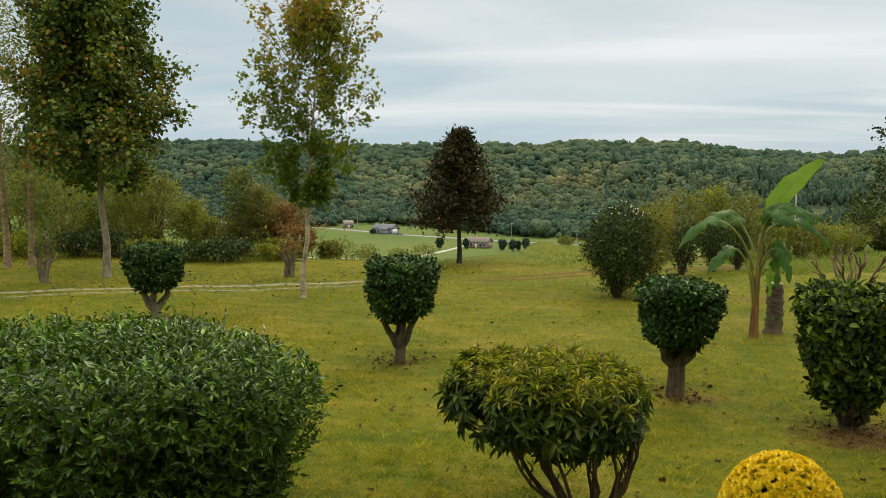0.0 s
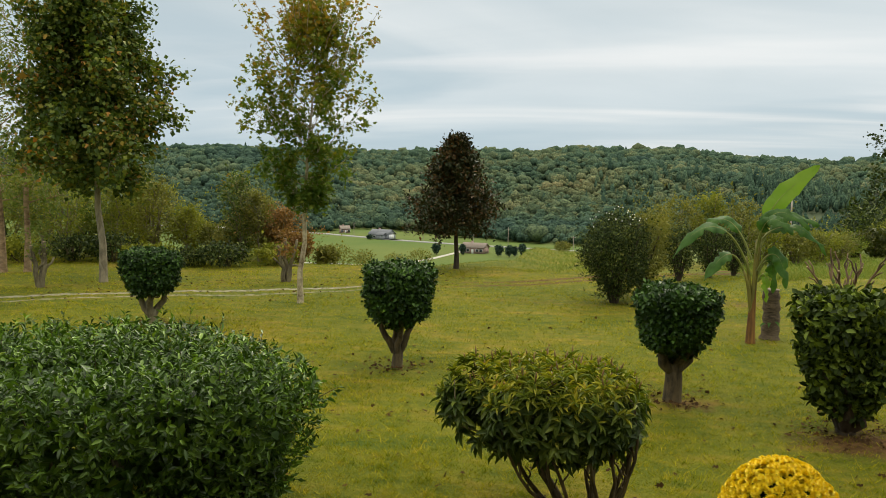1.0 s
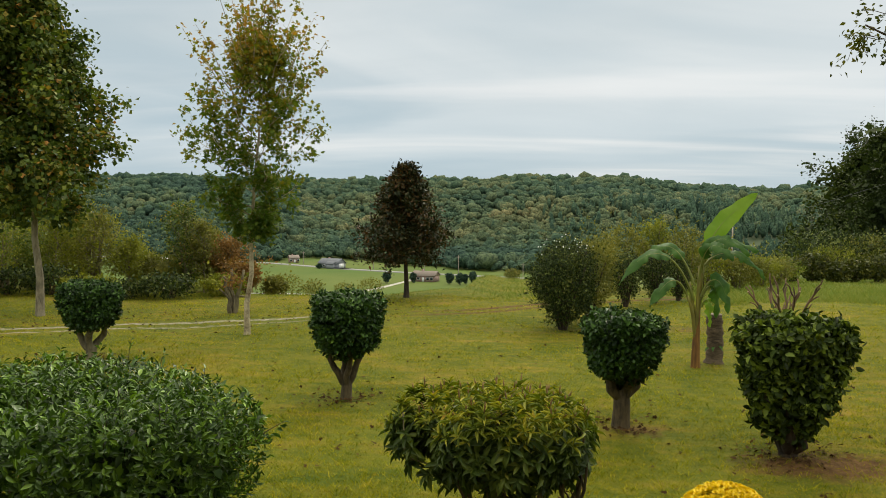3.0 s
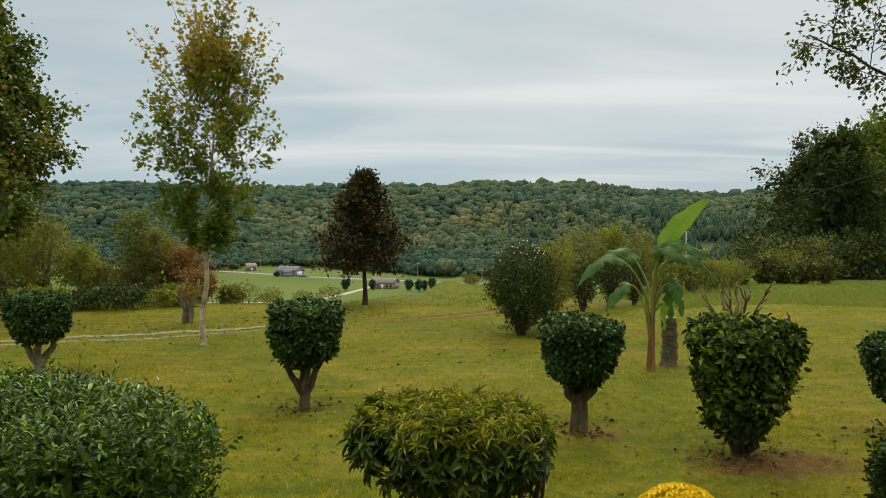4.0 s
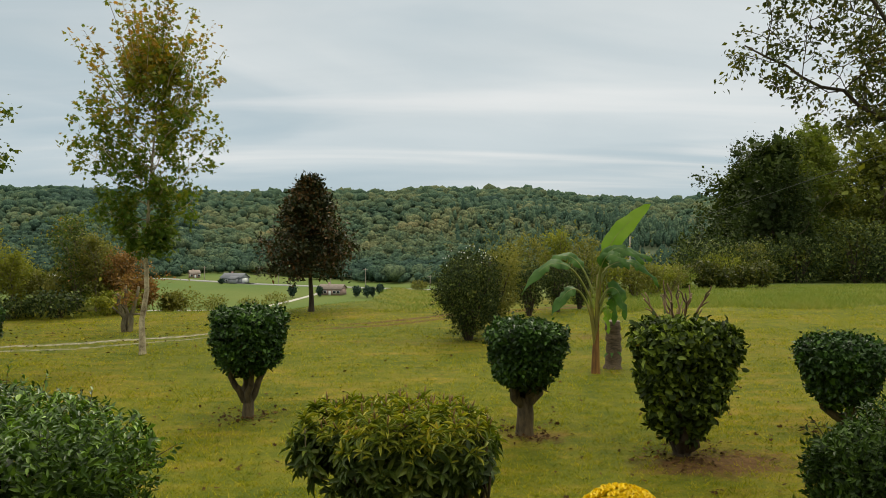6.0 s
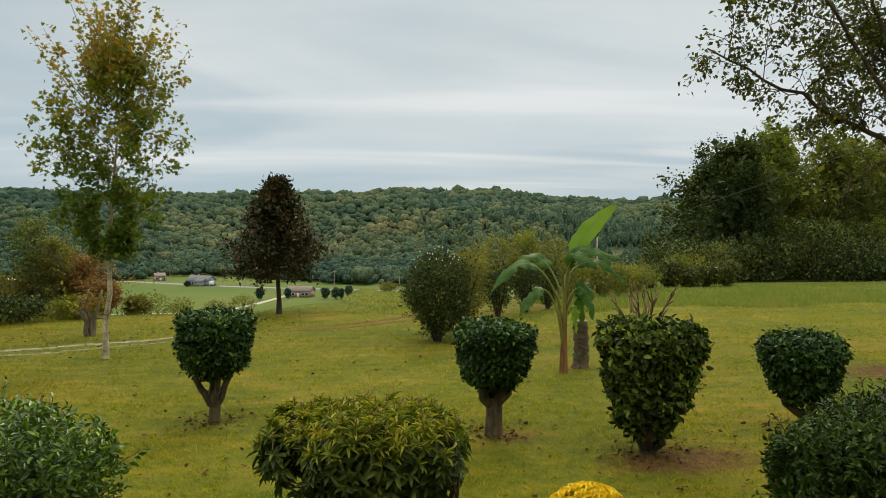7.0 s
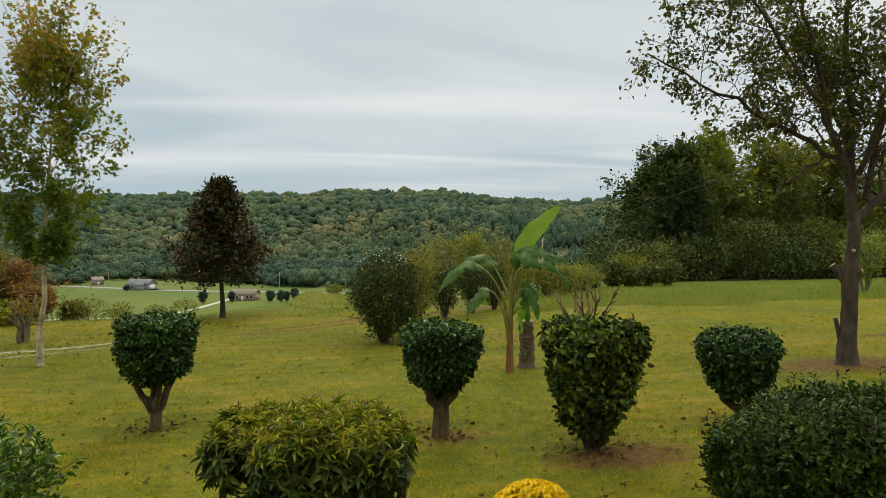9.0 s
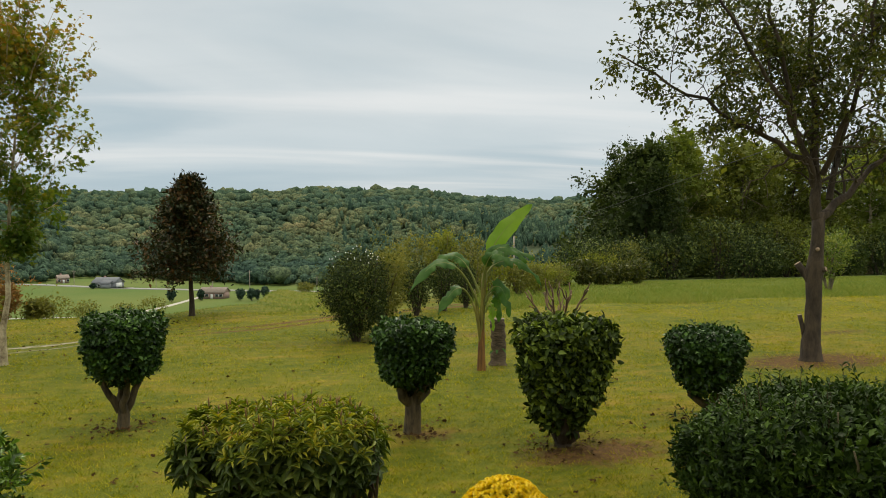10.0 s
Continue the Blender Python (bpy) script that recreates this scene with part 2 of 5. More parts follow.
class Geo:
    """Collects vertices and triangles for one mesh."""

    def __init__(self):
        self.v, self.f, self.n = [], [], 0

    def add(self, v, f):
        self.v.append(np.asarray(v, float).reshape(-1, 3))
        self.f.append(np.asarray(f, int).reshape(-1, 3) + self.n)
        self.n += len(self.v[-1])

    def mesh(self, name, mat, smooth=False):
        v = np.concatenate(self.v).astype(np.float32)
        f = np.concatenate(self.f).astype(np.int32)
        me = bpy.data.meshes.new(name)
        me.vertices.add(len(v))
        me.vertices.foreach_set("co", v.ravel())
        me.loops.add(f.size)
        me.loops.foreach_set("vertex_index", f.ravel())
        me.polygons.add(len(f))
        me.polygons.foreach_set("loop_start", np.arange(0, f.size, 3, dtype=np.int32))
        if smooth:
            me.polygons.foreach_set("use_smooth", np.ones(len(f), dtype=bool))
        me.materials.append(mat)
        me.update(calc_edges=True)
        return me


def part(name, geo, mat, parent=None, label="", smooth=False):
    ob = new(name, geo.mesh(name, mat, smooth) if isinstance(geo, Geo) else bm_mesh(name, geo, mat, smooth))
    if parent is not None:
        ob.parent = parent
    if label:
        ob["label"] = label
    return ob


def bm_mesh(name, bm, mat, smooth=False):
    me = bpy.data.meshes.new(name)
    bm.to_mesh(me)
    bm.free()
    me.materials.append(mat)
    if smooth:
        for p in me.polygons:
            p.use_smooth = True
    return me


def thing(name, place, label, category, group="", kind=""):
    ob = new(name)
    ob.location = place
    ob.empty_display_size = 0.1
    return tagged(ob, label, category, group, kind)


LEAF_FINE = (np.array([(0, 0, 0), (0.3, 0.42, 0.1), (0.34, 0, -0.06), (0.3, -0.42, 0.1), (0.68, 0.36, 0.05), (0.7, 0, -0.1), (0.68, -0.36, 0.05), (1, 0, -0.22)]),
             [(0, 2, 1), (0, 3, 2), (1, 2, 5), (1, 5, 4), (2, 3, 5), (3, 6, 5), (4, 5, 7), (5, 6, 7)])
LEAF_MID = (np.array([(0, 0, 0), (0.5, 0, -0.07), (1, 0, -0.18), (0.45, 0.5, 0.08), (0.45, -0.5, 0.08)]), [(0, 1, 3), (3, 1, 2), (0, 4, 1), (1, 4, 2)])
LEAF_LOW = (np.array([(0, 0, 0), (0.5, 0.5, 0.05), (1, 0, -0.1), (0.5, -0.5, -0.05)]), [(0, 2, 1), (0, 3, 2)])
LEAF_STAR = (np.array([(0, 0, 0), (0.25, 0.5, 0.04), (0.45, 0.2, 0), (0.8, 0.42, -0.1), (0.7, 0.12, -0.03), (1.05, 0, -0.16), (0.7, -0.12, -0.03), (0.8, -0.42, -0.1), (0.45, -0.2, 0), (0.25, -0.5, 0.04)]),
             [(0, 2, 1), (0, 8, 2), (2, 4, 3), (8, 6, 4), (8, 4, 2), (4, 6, 5), (6, 8, 7), (0, 9, 8)])


def add_leaves(geo, p, d, n, length, width, kind=LEAF_MID):
    tv, tf = kind
    d = unit(d)
    s = unit(np.cross(d, n))
    n = np.cross(s, d)
    k = len(p)
    L = np.broadcast_to(np.asarray(length, float), (k,))[:, None, None]
    W = np.broadcast_to(np.asarray(width, float), (k,))[:, None, None]
    v = p[:, None, :] + d[:, None, :] * tv[None, :, 0:1] * L + s[:, None, :] * tv[None, :, 1:2] * W + n[:, None, :] * tv[None, :, 2:3] * L
    f = np.asarray(tf)[None] + (np.arange(k) * len(tv))[:, None, None]
    geo.add(v.reshape(-1, 3), f.reshape(-1, 3))


def tube(geo, pts, radii, sides=7, cap=True):
    pts = np.asarray(pts, float)
    radii = np.broadcast_to(np.asarray(radii, float), (len(pts),))
    t = unit(np.gradient(pts, axis=0))
    ref = np.array((0.31, 0.95, 0.05))
    a = unit(np.cross(t, ref))
    b = np.cross(t, a)
    ang = np.linspace(0, 2 * np.pi, sides, endpoint=False)
    ring = pts[:, None] + radii[:, None, None] * (np.cos(ang)[None, :, None] * a[:, None] + np.sin(ang)[None, :, None] * b[:, None])
    m = len(pts)
    v = list(ring.reshape(-1, 3))
    f = []
    for i in range(m - 1):
        for j in range(sides):
            q0, q1 = i * sides + j, i * sides + (j + 1) % sides
            f += [(q0, q1, q1 + sides), (q0, q1 + sides, q0 + sides)]
    if cap:
        v.append(pts[-1])
        for j in range(sides):
            f.append(((m - 1) * sides + j, (m - 1) * sides + (j + 1) % sides, len(v) - 1))
    geo.add(v, f)


def bend(p0, p1, sag=(0, 0, 0), n=6, wob=0.0, rng=RNG):
    t = np.linspace(0, 1, n)[:, None]
    p = np.asarray(p0) * (1 - t) + np.asarray(p1) * t + np.asarray(sag) * (4 * t * (1 - t))
    if wob:
        w = rng.normal(0, wob, (n, 3))
        w[0] = 0
        p = p + w
    return p


def lumps(rng, k=7, lo=2.0, hi=6.0):
    fr = rng.normal(0, 1, (k, 3)) * rng.uniform(lo, hi, (k, 1)) * 0.6
    ph = rng.uniform(0, 6.28, k)
    return lambda d: np.sin(d @ fr.T + ph).sum(1) / math.sqrt(k)


def clipped_shape(rng, n, c, r0, r1, z0, z1, power=4.0, inner=0.72, lump=0.05, squash=1.0, round_mid=0.0, curve=0.75):
    """Points near the skin of a clipped shrub: radius r0 at z0 growing to r1 at z1. Returns points and outward directions."""
    wob = lumps(rng)
    out_p, out_n, got = [], [], 0
    rm = max(r0, r1) * 1.15 + round_mid

    def level(q):
        h = np.clip((q[:, 2] - z0) / (z1 - z0), 0, 1)
        R = r0 + (r1 - r0) * h ** curve + round_mid * np.sin(np.pi * h)
        e = np.stack([q[:, 0], q[:, 1] / squash, (q[:, 2] - (z0 + z1) / 2)], 1)
        R = R * (1 + lump * wob(unit(e) * 1.0))
        rr = np.hypot(e[:, 0], e[:, 1]) / np.maximum(R, 1e-3)
        hz = np.abs(e[:, 2]) / ((z1 - z0) / 2 * (1 + 0.5 * lump * wob(e * 2.2 / rm)))
        return (rr ** power + hz ** power) ** (1 / power)
    while got < n:
        q = np.stack([rng.uniform(-rm, rm, 4 * n), rng.uniform(-rm * squash, rm * squash, 4 * n), rng.uniform(z0 - 0.05, z1 + 0.08, 4 * n)], 1)
        s = level(q)
        keep = (s < 1.0) & (s > inner)
        keep &= rng.random(len(q)) < np.clip((s - inner) / (1 - inner), 0, 1) ** 0.6
        q, s = q[keep], s[keep]
        e = 0.02
        g = np.stack([level(q + np.eye(3)[i] * e) - level(q - np.eye(3)[i] * e) for i in range(3)], 1)
        out_p.append(q)
        out_n.append(unit(g))
        got += len(q)
    p = np.concatenate(out_p)[:n] + np.asarray(c)
    return p, np.concatenate(out_n)[:n]


def spray(rng, geo, tips, out, per, length, width, kind=LEAF_MID, twig=0.08, lift=0.35, scatter=0.6, vary=0.3, flat=1.0):
    """A few leaves set along the last bit of each twig."""
    k = len(tips)
    ax = unit(out + np.array((0, 0, lift)) + rng.normal(0, 0.35, (k, 3)))
    for i in range(per):
        side = unit(rng.normal(0, 1, (k, 3)))
        side = unit(side - (side * ax).sum(1, keepdims=True) * ax)
        d = unit(ax * rng.uniform(0.25, 1.0, (k, 1)) + side * scatter)
        nn = unit(out * flat + UP * 0.2 + rng.normal(0, 0.4, (k, 3)))
        pos = tips - ax * twig * (i / max(1, per - 1))
        L = length * rng.uniform(1 - vary, 1 + vary, k)
        add_leaves(geo, pos, d, nn, L, L * (width / length) * rng.uniform(0.85, 1.15, k), kind)


def grow(rng, H, clear, env, limbs, rise, r_base, twigs=7, lean=(0, 0), wob=0.04, sub=2, twig_len=0.35, limb_r=0.35, top_frac=0.95):
    """A tree's skeleton: trunk tube, limb tubes, and the sites and directions of its leafy twigs."""
    trunk, woods = Geo(), []
    n = 10
    zs = np.linspace(0, H * top_frac, n)
    ax = np.stack([lean[0] * (zs / H) ** 1.5 + rng.normal(0, wob, n) * (zs > 0.3), lean[1] * (zs / H) ** 1.5 + rng.normal(0, wob, n) * (zs > 0.3), zs], 1)
    rad = r_base * (1 - 0.96 * (zs / (H * top_frac)) ** 0.75) + 0.003
    axd = np.concatenate([[[ax[0, 0], ax[0, 1], -0.06]], [ax[0] + (0, 0, 0.1)], ax[1:]])
    tube(trunk, axd, np.concatenate([[r_base * 1.3], [r_base * 1.05], rad[1:]]), 10)
    sites, dirs = [], []
    for i in range(limbs):
        t = (i + rng.random() * 0.8) / limbs
        h = clear + (H * 0.93 - clear) * t ** 1.1
        az = i * 2.39996 + rng.normal(0, 0.35)
        p0 = np.array([np.interp(h, zs, ax[:, 0]), np.interp(h, zs, ax[:, 1]), h])
        ang = radians(rise(t) + rng.normal(0, 7))
        R = env(t) * rng.uniform(0.72, 1.12)
        d = np.array((math.cos(az), math.sin(az), math.tan(ang)))
        p1 = p0 + d * R
        r0 = max(0.006, np.interp(h, zs, rad) * limb_r * (0.6 + 0.5 * rng.random()) + 0.004)
        pts = bend(p0, p1, (0, 0, -0.08 * R), 7, 0.03 * R, rng)
        wood = Geo()
        woods.append(wood)
        tube(wood, pts, np.linspace(r0, 0.004, 7), 5)
        for j in range(twigs):
            s = 0.22 + 0.78 * (j + rng.random()) / twigs
            q = pts[min(6, int(s * 6))] * (1 - (s * 6) % 1) + pts[min(6, int(s * 6) + 1)] * ((s * 6) % 1)
            td = unit(unit(d) * 0.6 + rng.normal(0, 0.65, 3) + np.array((0, 0, 0.25)))
            tl = twig_len * R * rng.uniform(0.5, 1.2) + 0.08
            tp = bend(q, q + td * tl, (0, 0, 0.03 * R), 4, 0.02 * R, rng)
            tube(wood, tp, np.linspace(max(0.004, r0 * 0.35), 0.002, 4), 3, False)
            for u in range(sub):
                w = (u + 1) / sub
                sites.append(q + td * tl * w + rng.normal(0, 0.05 * R, 3))
                dirs.append(td)
    for j in range(twigs):
        sites.append(ax[-1] + rng.normal(0, 0.06, 3) - (0, 0, 0.06 * j))
        dirs.append(UP)
    return trunk, woods, np.array(sites), unit(np.array(dirs)), ax


def joined(geos):
    g = Geo()
    for q in geos:
        for v, f in zip(q.v, q.f):
            g.v.append(v)
            g.f.append(f + g.n)
        g.n += q.n
    return g


def cloud_of(rng, sites, dirs, per, spread):
    """Several leaf places round each twig site."""
    p = np.repeat(sites, per, 0) + rng.normal(0, spread, (len(sites) * per, 3))
    d = unit(np.repeat(dirs, per, 0) * 0.5 + rng.normal(0, 0.7, (len(sites) * per, 3)))
    return p, d


def leaf_cloud(rng, geo, sites, dirs, per, spread, length, width, kind=LEAF_STAR, droop=-0.35, vary=0.3):
    p, d = cloud_of(rng, sites, dirs, per, spread)
    d = unit(d + np.array((0, 0, droop)))
    n = unit(UP * 0.8 + rng.normal(0, 0.55, p.shape))
    L = length * rng.uniform(1 - vary, 1 + vary, len(p))
    add_leaves(geo, p, d, n, L, L * width / length, kind)


def smooth_step(a, b, x):
    t = np.clip((x - a) / (b - a), 0, 1)
    return t * t * (3 - 2 * t)


# ---------------------------------------------------------------- the land
VALLEY = -26.6


def ridge_height(u):
    return np.interp(u, (-0.8, -0.545, -0.274, -0.176, -0.063, 0.065, 0.163, 0.238, 0.418, 0.7), (46, 47, 47, 48.5, 42.5, 40.3, 44, 40.5, 36.5, 34.5)) + 1.0 * np.sin(u * 51)


def wood_foot(u):
    """How far off the hill woods begin, by bearing."""
    return np.interp(u, (-0.6, -0.42, -0.37, -0.31, -0.29, -0.22, -0.12, -0.05, 0.1), (520, 500, 452, 448, 495, 490, 430, 400, 375))


def land(x, y):
    """Height of the ground: lawn, lip, valley floor, wooded hill."""
    x, y = np.asarray(x, float), np.asarray(y, float)
    u = x / np.maximum(y, 4.0)
    a, r = smooth_step(-0.06, 0.01, u), smooth_step(0.1, 0.35, u)
    lip = 24 - 3.8 * smooth_step(-0.42, -0.35, u) * (1 - smooth_step(-0.2, -0.04, u)) + 36 * a + 60 * r
    k = 0.03 + 0.038 * a - 0.015 * r
    near = -k * np.maximum(np.minimum(y, lip) - 20, 0)
    fall = np.maximum(y - lip, 0)
    near = near - (0.13 * fall - 0.02 * (1 - np.exp(-fall / 6)) * 6)
    z = np.maximum(near, VALLEY)
    z = np.where(y > 120, np.maximum(z, VALLEY), near)
    foot = wood_foot(u)
    rise = smooth_step(0, 1, (y - foot) / (1065 - foot)) ** 0.85
    hill = rise * (ridge_height(u) - VALLEY) + np.sin(x / 90 + 1) * np.sin(y / 120) * 6 * rise
    hill = hill + np.clip(4 * rise * (1 - rise), 0, 1) * 9 * np.sin(x / 62 + 1.3 * np.sin(y / 105))
    z = z + np.where(y > foot, hill, 0)
    dip = 0.025 * np.sin(x * 0.9 + 0.5) * np.sin(y * 0.7 + 1.0) + 0.015 * np.sin(x * 2.3) * np.sin(y * 1.9)
    return z + dip * smooth_step(3.0, 5.0, y) * (y < 60)


def on_land(x, y):
    return (x, y, float(land(x, y)))


DRIVE = np.array([(-30.0, 5.6), (-16.0, 9.9), (-10.4, 12.6), (-7.7, 13.95), (-4.4, 15.6), (0.1, 17.9), (3.0, 20.3), (6.5, 23.5), (12.0, 27.0)])


def line_offset(x, y, line):
    """Signed distance from a polyline, and how far along it in x."""
    best = np.full(np.shape(x), 1e9)
    sign = np.ones(np.shape(x))
    for (ax_, ay_), (bx_, by_) in zip(line[:-1], line[1:]):
        dx, dy = bx_ - ax_, by_ - ay_
        t = np.clip(((x - ax_) * dx + (y - ay_) * dy) / (dx * dx + dy * dy), 0, 1)
        px_, py_ = x - (ax_ + t * dx), y - (ay_ + t * dy)
        d = np.hypot(px_, py_)
        c = dx * py_ - dy * px_
        sign = np.where(d < best, np.sign(c), sign)
        best = np.minimum(best, d)
    return best * sign


def wear(x, y):
    """0..1 masks for loose gravel and for bare or dried ground."""
    off = line_offset(x, y, DRIVE)
    track = np.exp(-((np.abs(off) - 0.28) / 0.15) ** 2)
    gravel = track * smooth_step(-1.5, -5.0, x) * np.where(off > 0, 1.0, 0.78)
    bare = 1.0 * track * smooth_step(-4.0, -0.5, x) * smooth_step(9, 5, x)
    for bx_, by_, rx_, ry_, k in ((2.85, 6.85, 0.85, 0.42, 0.95), (1.32, 7.8, 0.42, 0.22, 0.7), (8.3, 10.7, 1.7, 0.75, 0.95), (-1.9, 8.9, 0.35, 0.2, 0.35), (3.6, 15.0, 0.9, 0.8, 0.5),
                                  (2.3, 13.2, 1.6, 0.45, 0.3), (-0.4, 14.6, 2.4, 0.7, 0.35), (0.4, 11.6, 1.6, 0.5, 0.28), (2.95, 11.35, 0.6, 0.3, 0.4), (10.8, 13.5, 1.1, 0.3, 0.6), (4.8, 10.2, 1.5, 0.5, 0.25)):
        bare = np.maximum(bare, k * np.exp(-(((x - bx_) / rx_) ** 2 + ((y - by_) / ry_) ** 2)))
    return gravel, bare


def axis_steps(fine_lo, fine_hi, step, far_lo, far_hi, growth):
    a = list(np.arange(fine_lo, fine_hi + 1e-6, step))
    s, v = step, a[-1]
    while v < far_hi:
        s *= growth
        v += s
        a.append(v)
    s, v, b = step, a[0], []
    while v > far_lo:
        s *= growth
        v -= s
        b.append(v)
    return np.array(b[::-1] + a)


def ground_material():
    m, nt, p = material("meadow_and_lawn")
    obj = nt.nodes.new("ShaderNodeTexCoord").outputs["Object"]
    n_big = noise_node(nt, 0.35, 4, 0.6, obj)
    n_mid = noise_node(nt, 2.2, 5, 0.65, obj, (1, 1.6, 1))
    n_fine = noise_node(nt, 26, 4, 0.7, obj)
    n_mow = noise_node(nt, 1.0, 3, 0.5, obj, (0.5, 3.2, 1))
    n_tuft = noise_node(nt, 9, 3, 0.6, obj)
    f = calc(nt, "ADD", calc(nt, "MULTIPLY", n_big, 0.42), calc(nt, "MULTIPLY", n_mid, 0.34))
    f = calc(nt, "ADD", f, calc(nt, "MULTIPLY", n_mow, 0.24))
    grass = ramp(nt, f, [(0.36, (0.074, 0.108, 0.008)), (0.5, (0.18, 0.172, 0.012)), (0.62, (0.335, 0.22, 0.03))])
    grass = mix(nt, calc(nt, "MULTIPLY", calc(nt, "SUBTRACT", n_tuft, 0.38), 3.0, True), mix(nt, 1.0, grass, (0.68, 0.78, 0.68), "MULTIPLY"), grass)
    grass = mix(nt, calc(nt, "MULTIPLY", n_fine, 0.7), grass, mix(nt, 1.0, grass, (0.38, 0.46, 0.4), "MULTIPLY"))
    field = ramp(nt, noise_node(nt, 0.012, 5, 0.6, obj), [(0.35, (0.065, 0.11, 0.018)), (0.65, (0.105, 0.132, 0.026))])
    grass = mix(nt, attr(nt, "valley"), grass, field)
    rough_field = ramp(nt, noise_node(nt, 0.8, 5, 0.7, obj, (0.4, 1.5, 1)), [(0.3, (0.075, 0.12, 0.024)), (0.7, (0.14, 0.16, 0.045))])
    grass = mix(nt, attr(nt, "rough_field"), grass, rough_field)
    soil = ramp(nt, noise_node(nt, 9, 6, 0.7, obj), [(0.3, (0.05, 0.026, 0.008)), (0.7, (0.16, 0.09, 0.028))])
    ragged = calc(nt, "ADD", calc(nt, "MULTIPLY", noise_node(nt, 7, 5, 0.7, obj), 1.1), -0.55)
    bare = calc(nt, "MULTIPLY", calc(nt, "SUBTRACT", calc(nt, "ADD", attr(nt, "bare"), ragged), 0.25), 2.4, True)
    stones = ramp(nt, noise_node(nt, 30, 5, 0.75, obj), [(0.3, (0.2, 0.18, 0.13)), (0.7, (0.44, 0.4, 0.31))])
    stony = calc(nt, "MULTIPLY", calc(nt, "SUBTRACT", calc(nt, "ADD", attr(nt, "gravel"), calc(nt, "MULTIPLY", ragged, 1.5)), 0.45), 2.2, True)
    col = mix(nt, stony, mix(nt, bare, grass, soil), stones)
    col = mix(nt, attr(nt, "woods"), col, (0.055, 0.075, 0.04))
    nt.links.new(col, p.inputs["Base Color"])
    p.inputs["Roughness"].default_value = 0.95
    p.inputs["Specular IOR Level"].default_value = 0.15
    bump(nt, p, calc(nt, "ADD", n_fine, n_mid), 0.9, 0.03)
    return m


GROUND = ground_material()


def build_ground():
    xs = axis_steps(-15, 13, 0.28, -2600, 2600, 1.16)
    ys = axis_steps(3.0, 25, 0.22, -300, 2600, 1.045)
    X, Y = np.meshgrid(xs, ys)
    Z = land(X, np.maximum(Y, 0.5))
    V = np.stack([X, Y, Z], -1).reshape(-1, 3)
    nx = len(xs)
    j, i = np.meshgrid(np.arange(len(ys) - 1), np.arange(nx - 1), indexing="ij")
    q = (j * nx + i).ravel()
    F = np.concatenate([np.stack([q, q + 1, q + nx + 1], 1), np.stack([q, q + nx + 1, q + nx], 1)])
    g = Geo()
    g.add(V, F)
    me = g.mesh("ground", GROUND, True)
    gr, ba = wear(X, Y)
    u = X / np.maximum(Y, 4)
    foot = wood_foot(u)
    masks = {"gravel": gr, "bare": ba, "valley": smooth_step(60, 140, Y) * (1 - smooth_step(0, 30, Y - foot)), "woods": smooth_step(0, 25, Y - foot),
             "rough_field": smooth_step(18.5, 20.5, Y - 0.12 * X + 0.3 * np.sin(X)) * smooth_step(5.0, 8.0, X) * (Y < 150)}
    for k, v in masks.items():
        at = me.attributes.new(k, "FLOAT", "POINT")
        at.data.foreach_set("value", v.ravel().astype(np.float32))
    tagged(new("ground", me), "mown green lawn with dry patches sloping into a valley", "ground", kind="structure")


build_ground()


def strip(name, pts, half, mat, label, lift=0.15):
    """A road or lane laid on the land."""
    pts = np.asarray(pts, float)
    fine = []
    for a, b in zip(pts[:-1], pts[1:]):
        k = max(2, int(np.hypot(*(b - a)) / 6))
        fine += [a + (b - a) * t for t in np.linspace(0, 1, k, endpoint=False)]
    fine = np.array(fine + [pts[-1]])
    t = unit(np.gradient(fine, axis=0))
    nrm = np.stack([-t[:, 1], t[:, 0]], 1)
    L, R = fine + nrm * half, fine - nrm * half
    g = Geo()
    v = []
    for q in (L, R):
        z = land(q[:, 0], q[:, 1])
        v.append(np.stack([q[:, 0], q[:, 1], z + lift], 1))
        v.append(np.stack([q[:, 0], q[:, 1], z - 0.3], 1))
    k = len(fine)
    f = []
    for i in range(k - 1):
        for a, b in ((2, 0), (0, 1), (3, 2)):
            f += [(a * k + i, b * k + i, b * k + i + 1), (a * k + i, b * k + i + 1, a * k + i + 1)]
    g.add(np.concatenate(v), f)
    ob = new(name, g.mesh(name, mat))
    return tagged(ob, label, "road", kind="structure")


ROAD_MAT = plain_material("worn_asphalt", (0.22, 0.22, 0.21), 0.9, 0.12, 0.3)
LANE_MAT = plain_material("pale_gravel", (0.4, 0.38, 0.33), 0.95, 0.12, 0.4)
strip("road", [(-330, 505), (-190, 468), (-138, 440), (-83, 398), (-50, 380), (9, 352), (60, 330), (140, 300)], 3.2, ROAD_MAT, "grey country road across the valley floor")
strip("lane", [(-62, 268), (-55, 280), (-49, 300), (-42, 335), (-41, 376)], 1.2, LANE_MAT, "pale gravel lane leading to the road")
strip("field_track", [(-118, 262), (-92, 270), (-62, 268)], 0.9, LANE_MAT, "pale gravel track at the field edge")
strip("house_drive", [(-83, 400), (-87, 402), (-92, 405)], 3.0, LANE_MAT, "pale concrete house drive")

# ---------------------------------------------------------------- far woods


def icosphere_template(sub):
    bm = bmesh.new()
    bmesh.ops.create_icosphere(bm, subdivisions=sub, radius=1)
    v = np.array([q.co[:] for q in bm.verts])
    f = np.array([[q.index for q in p.verts] for p in bm.faces])
    bm.free()
    return v, f


ICO2 = icosphere_template(2)


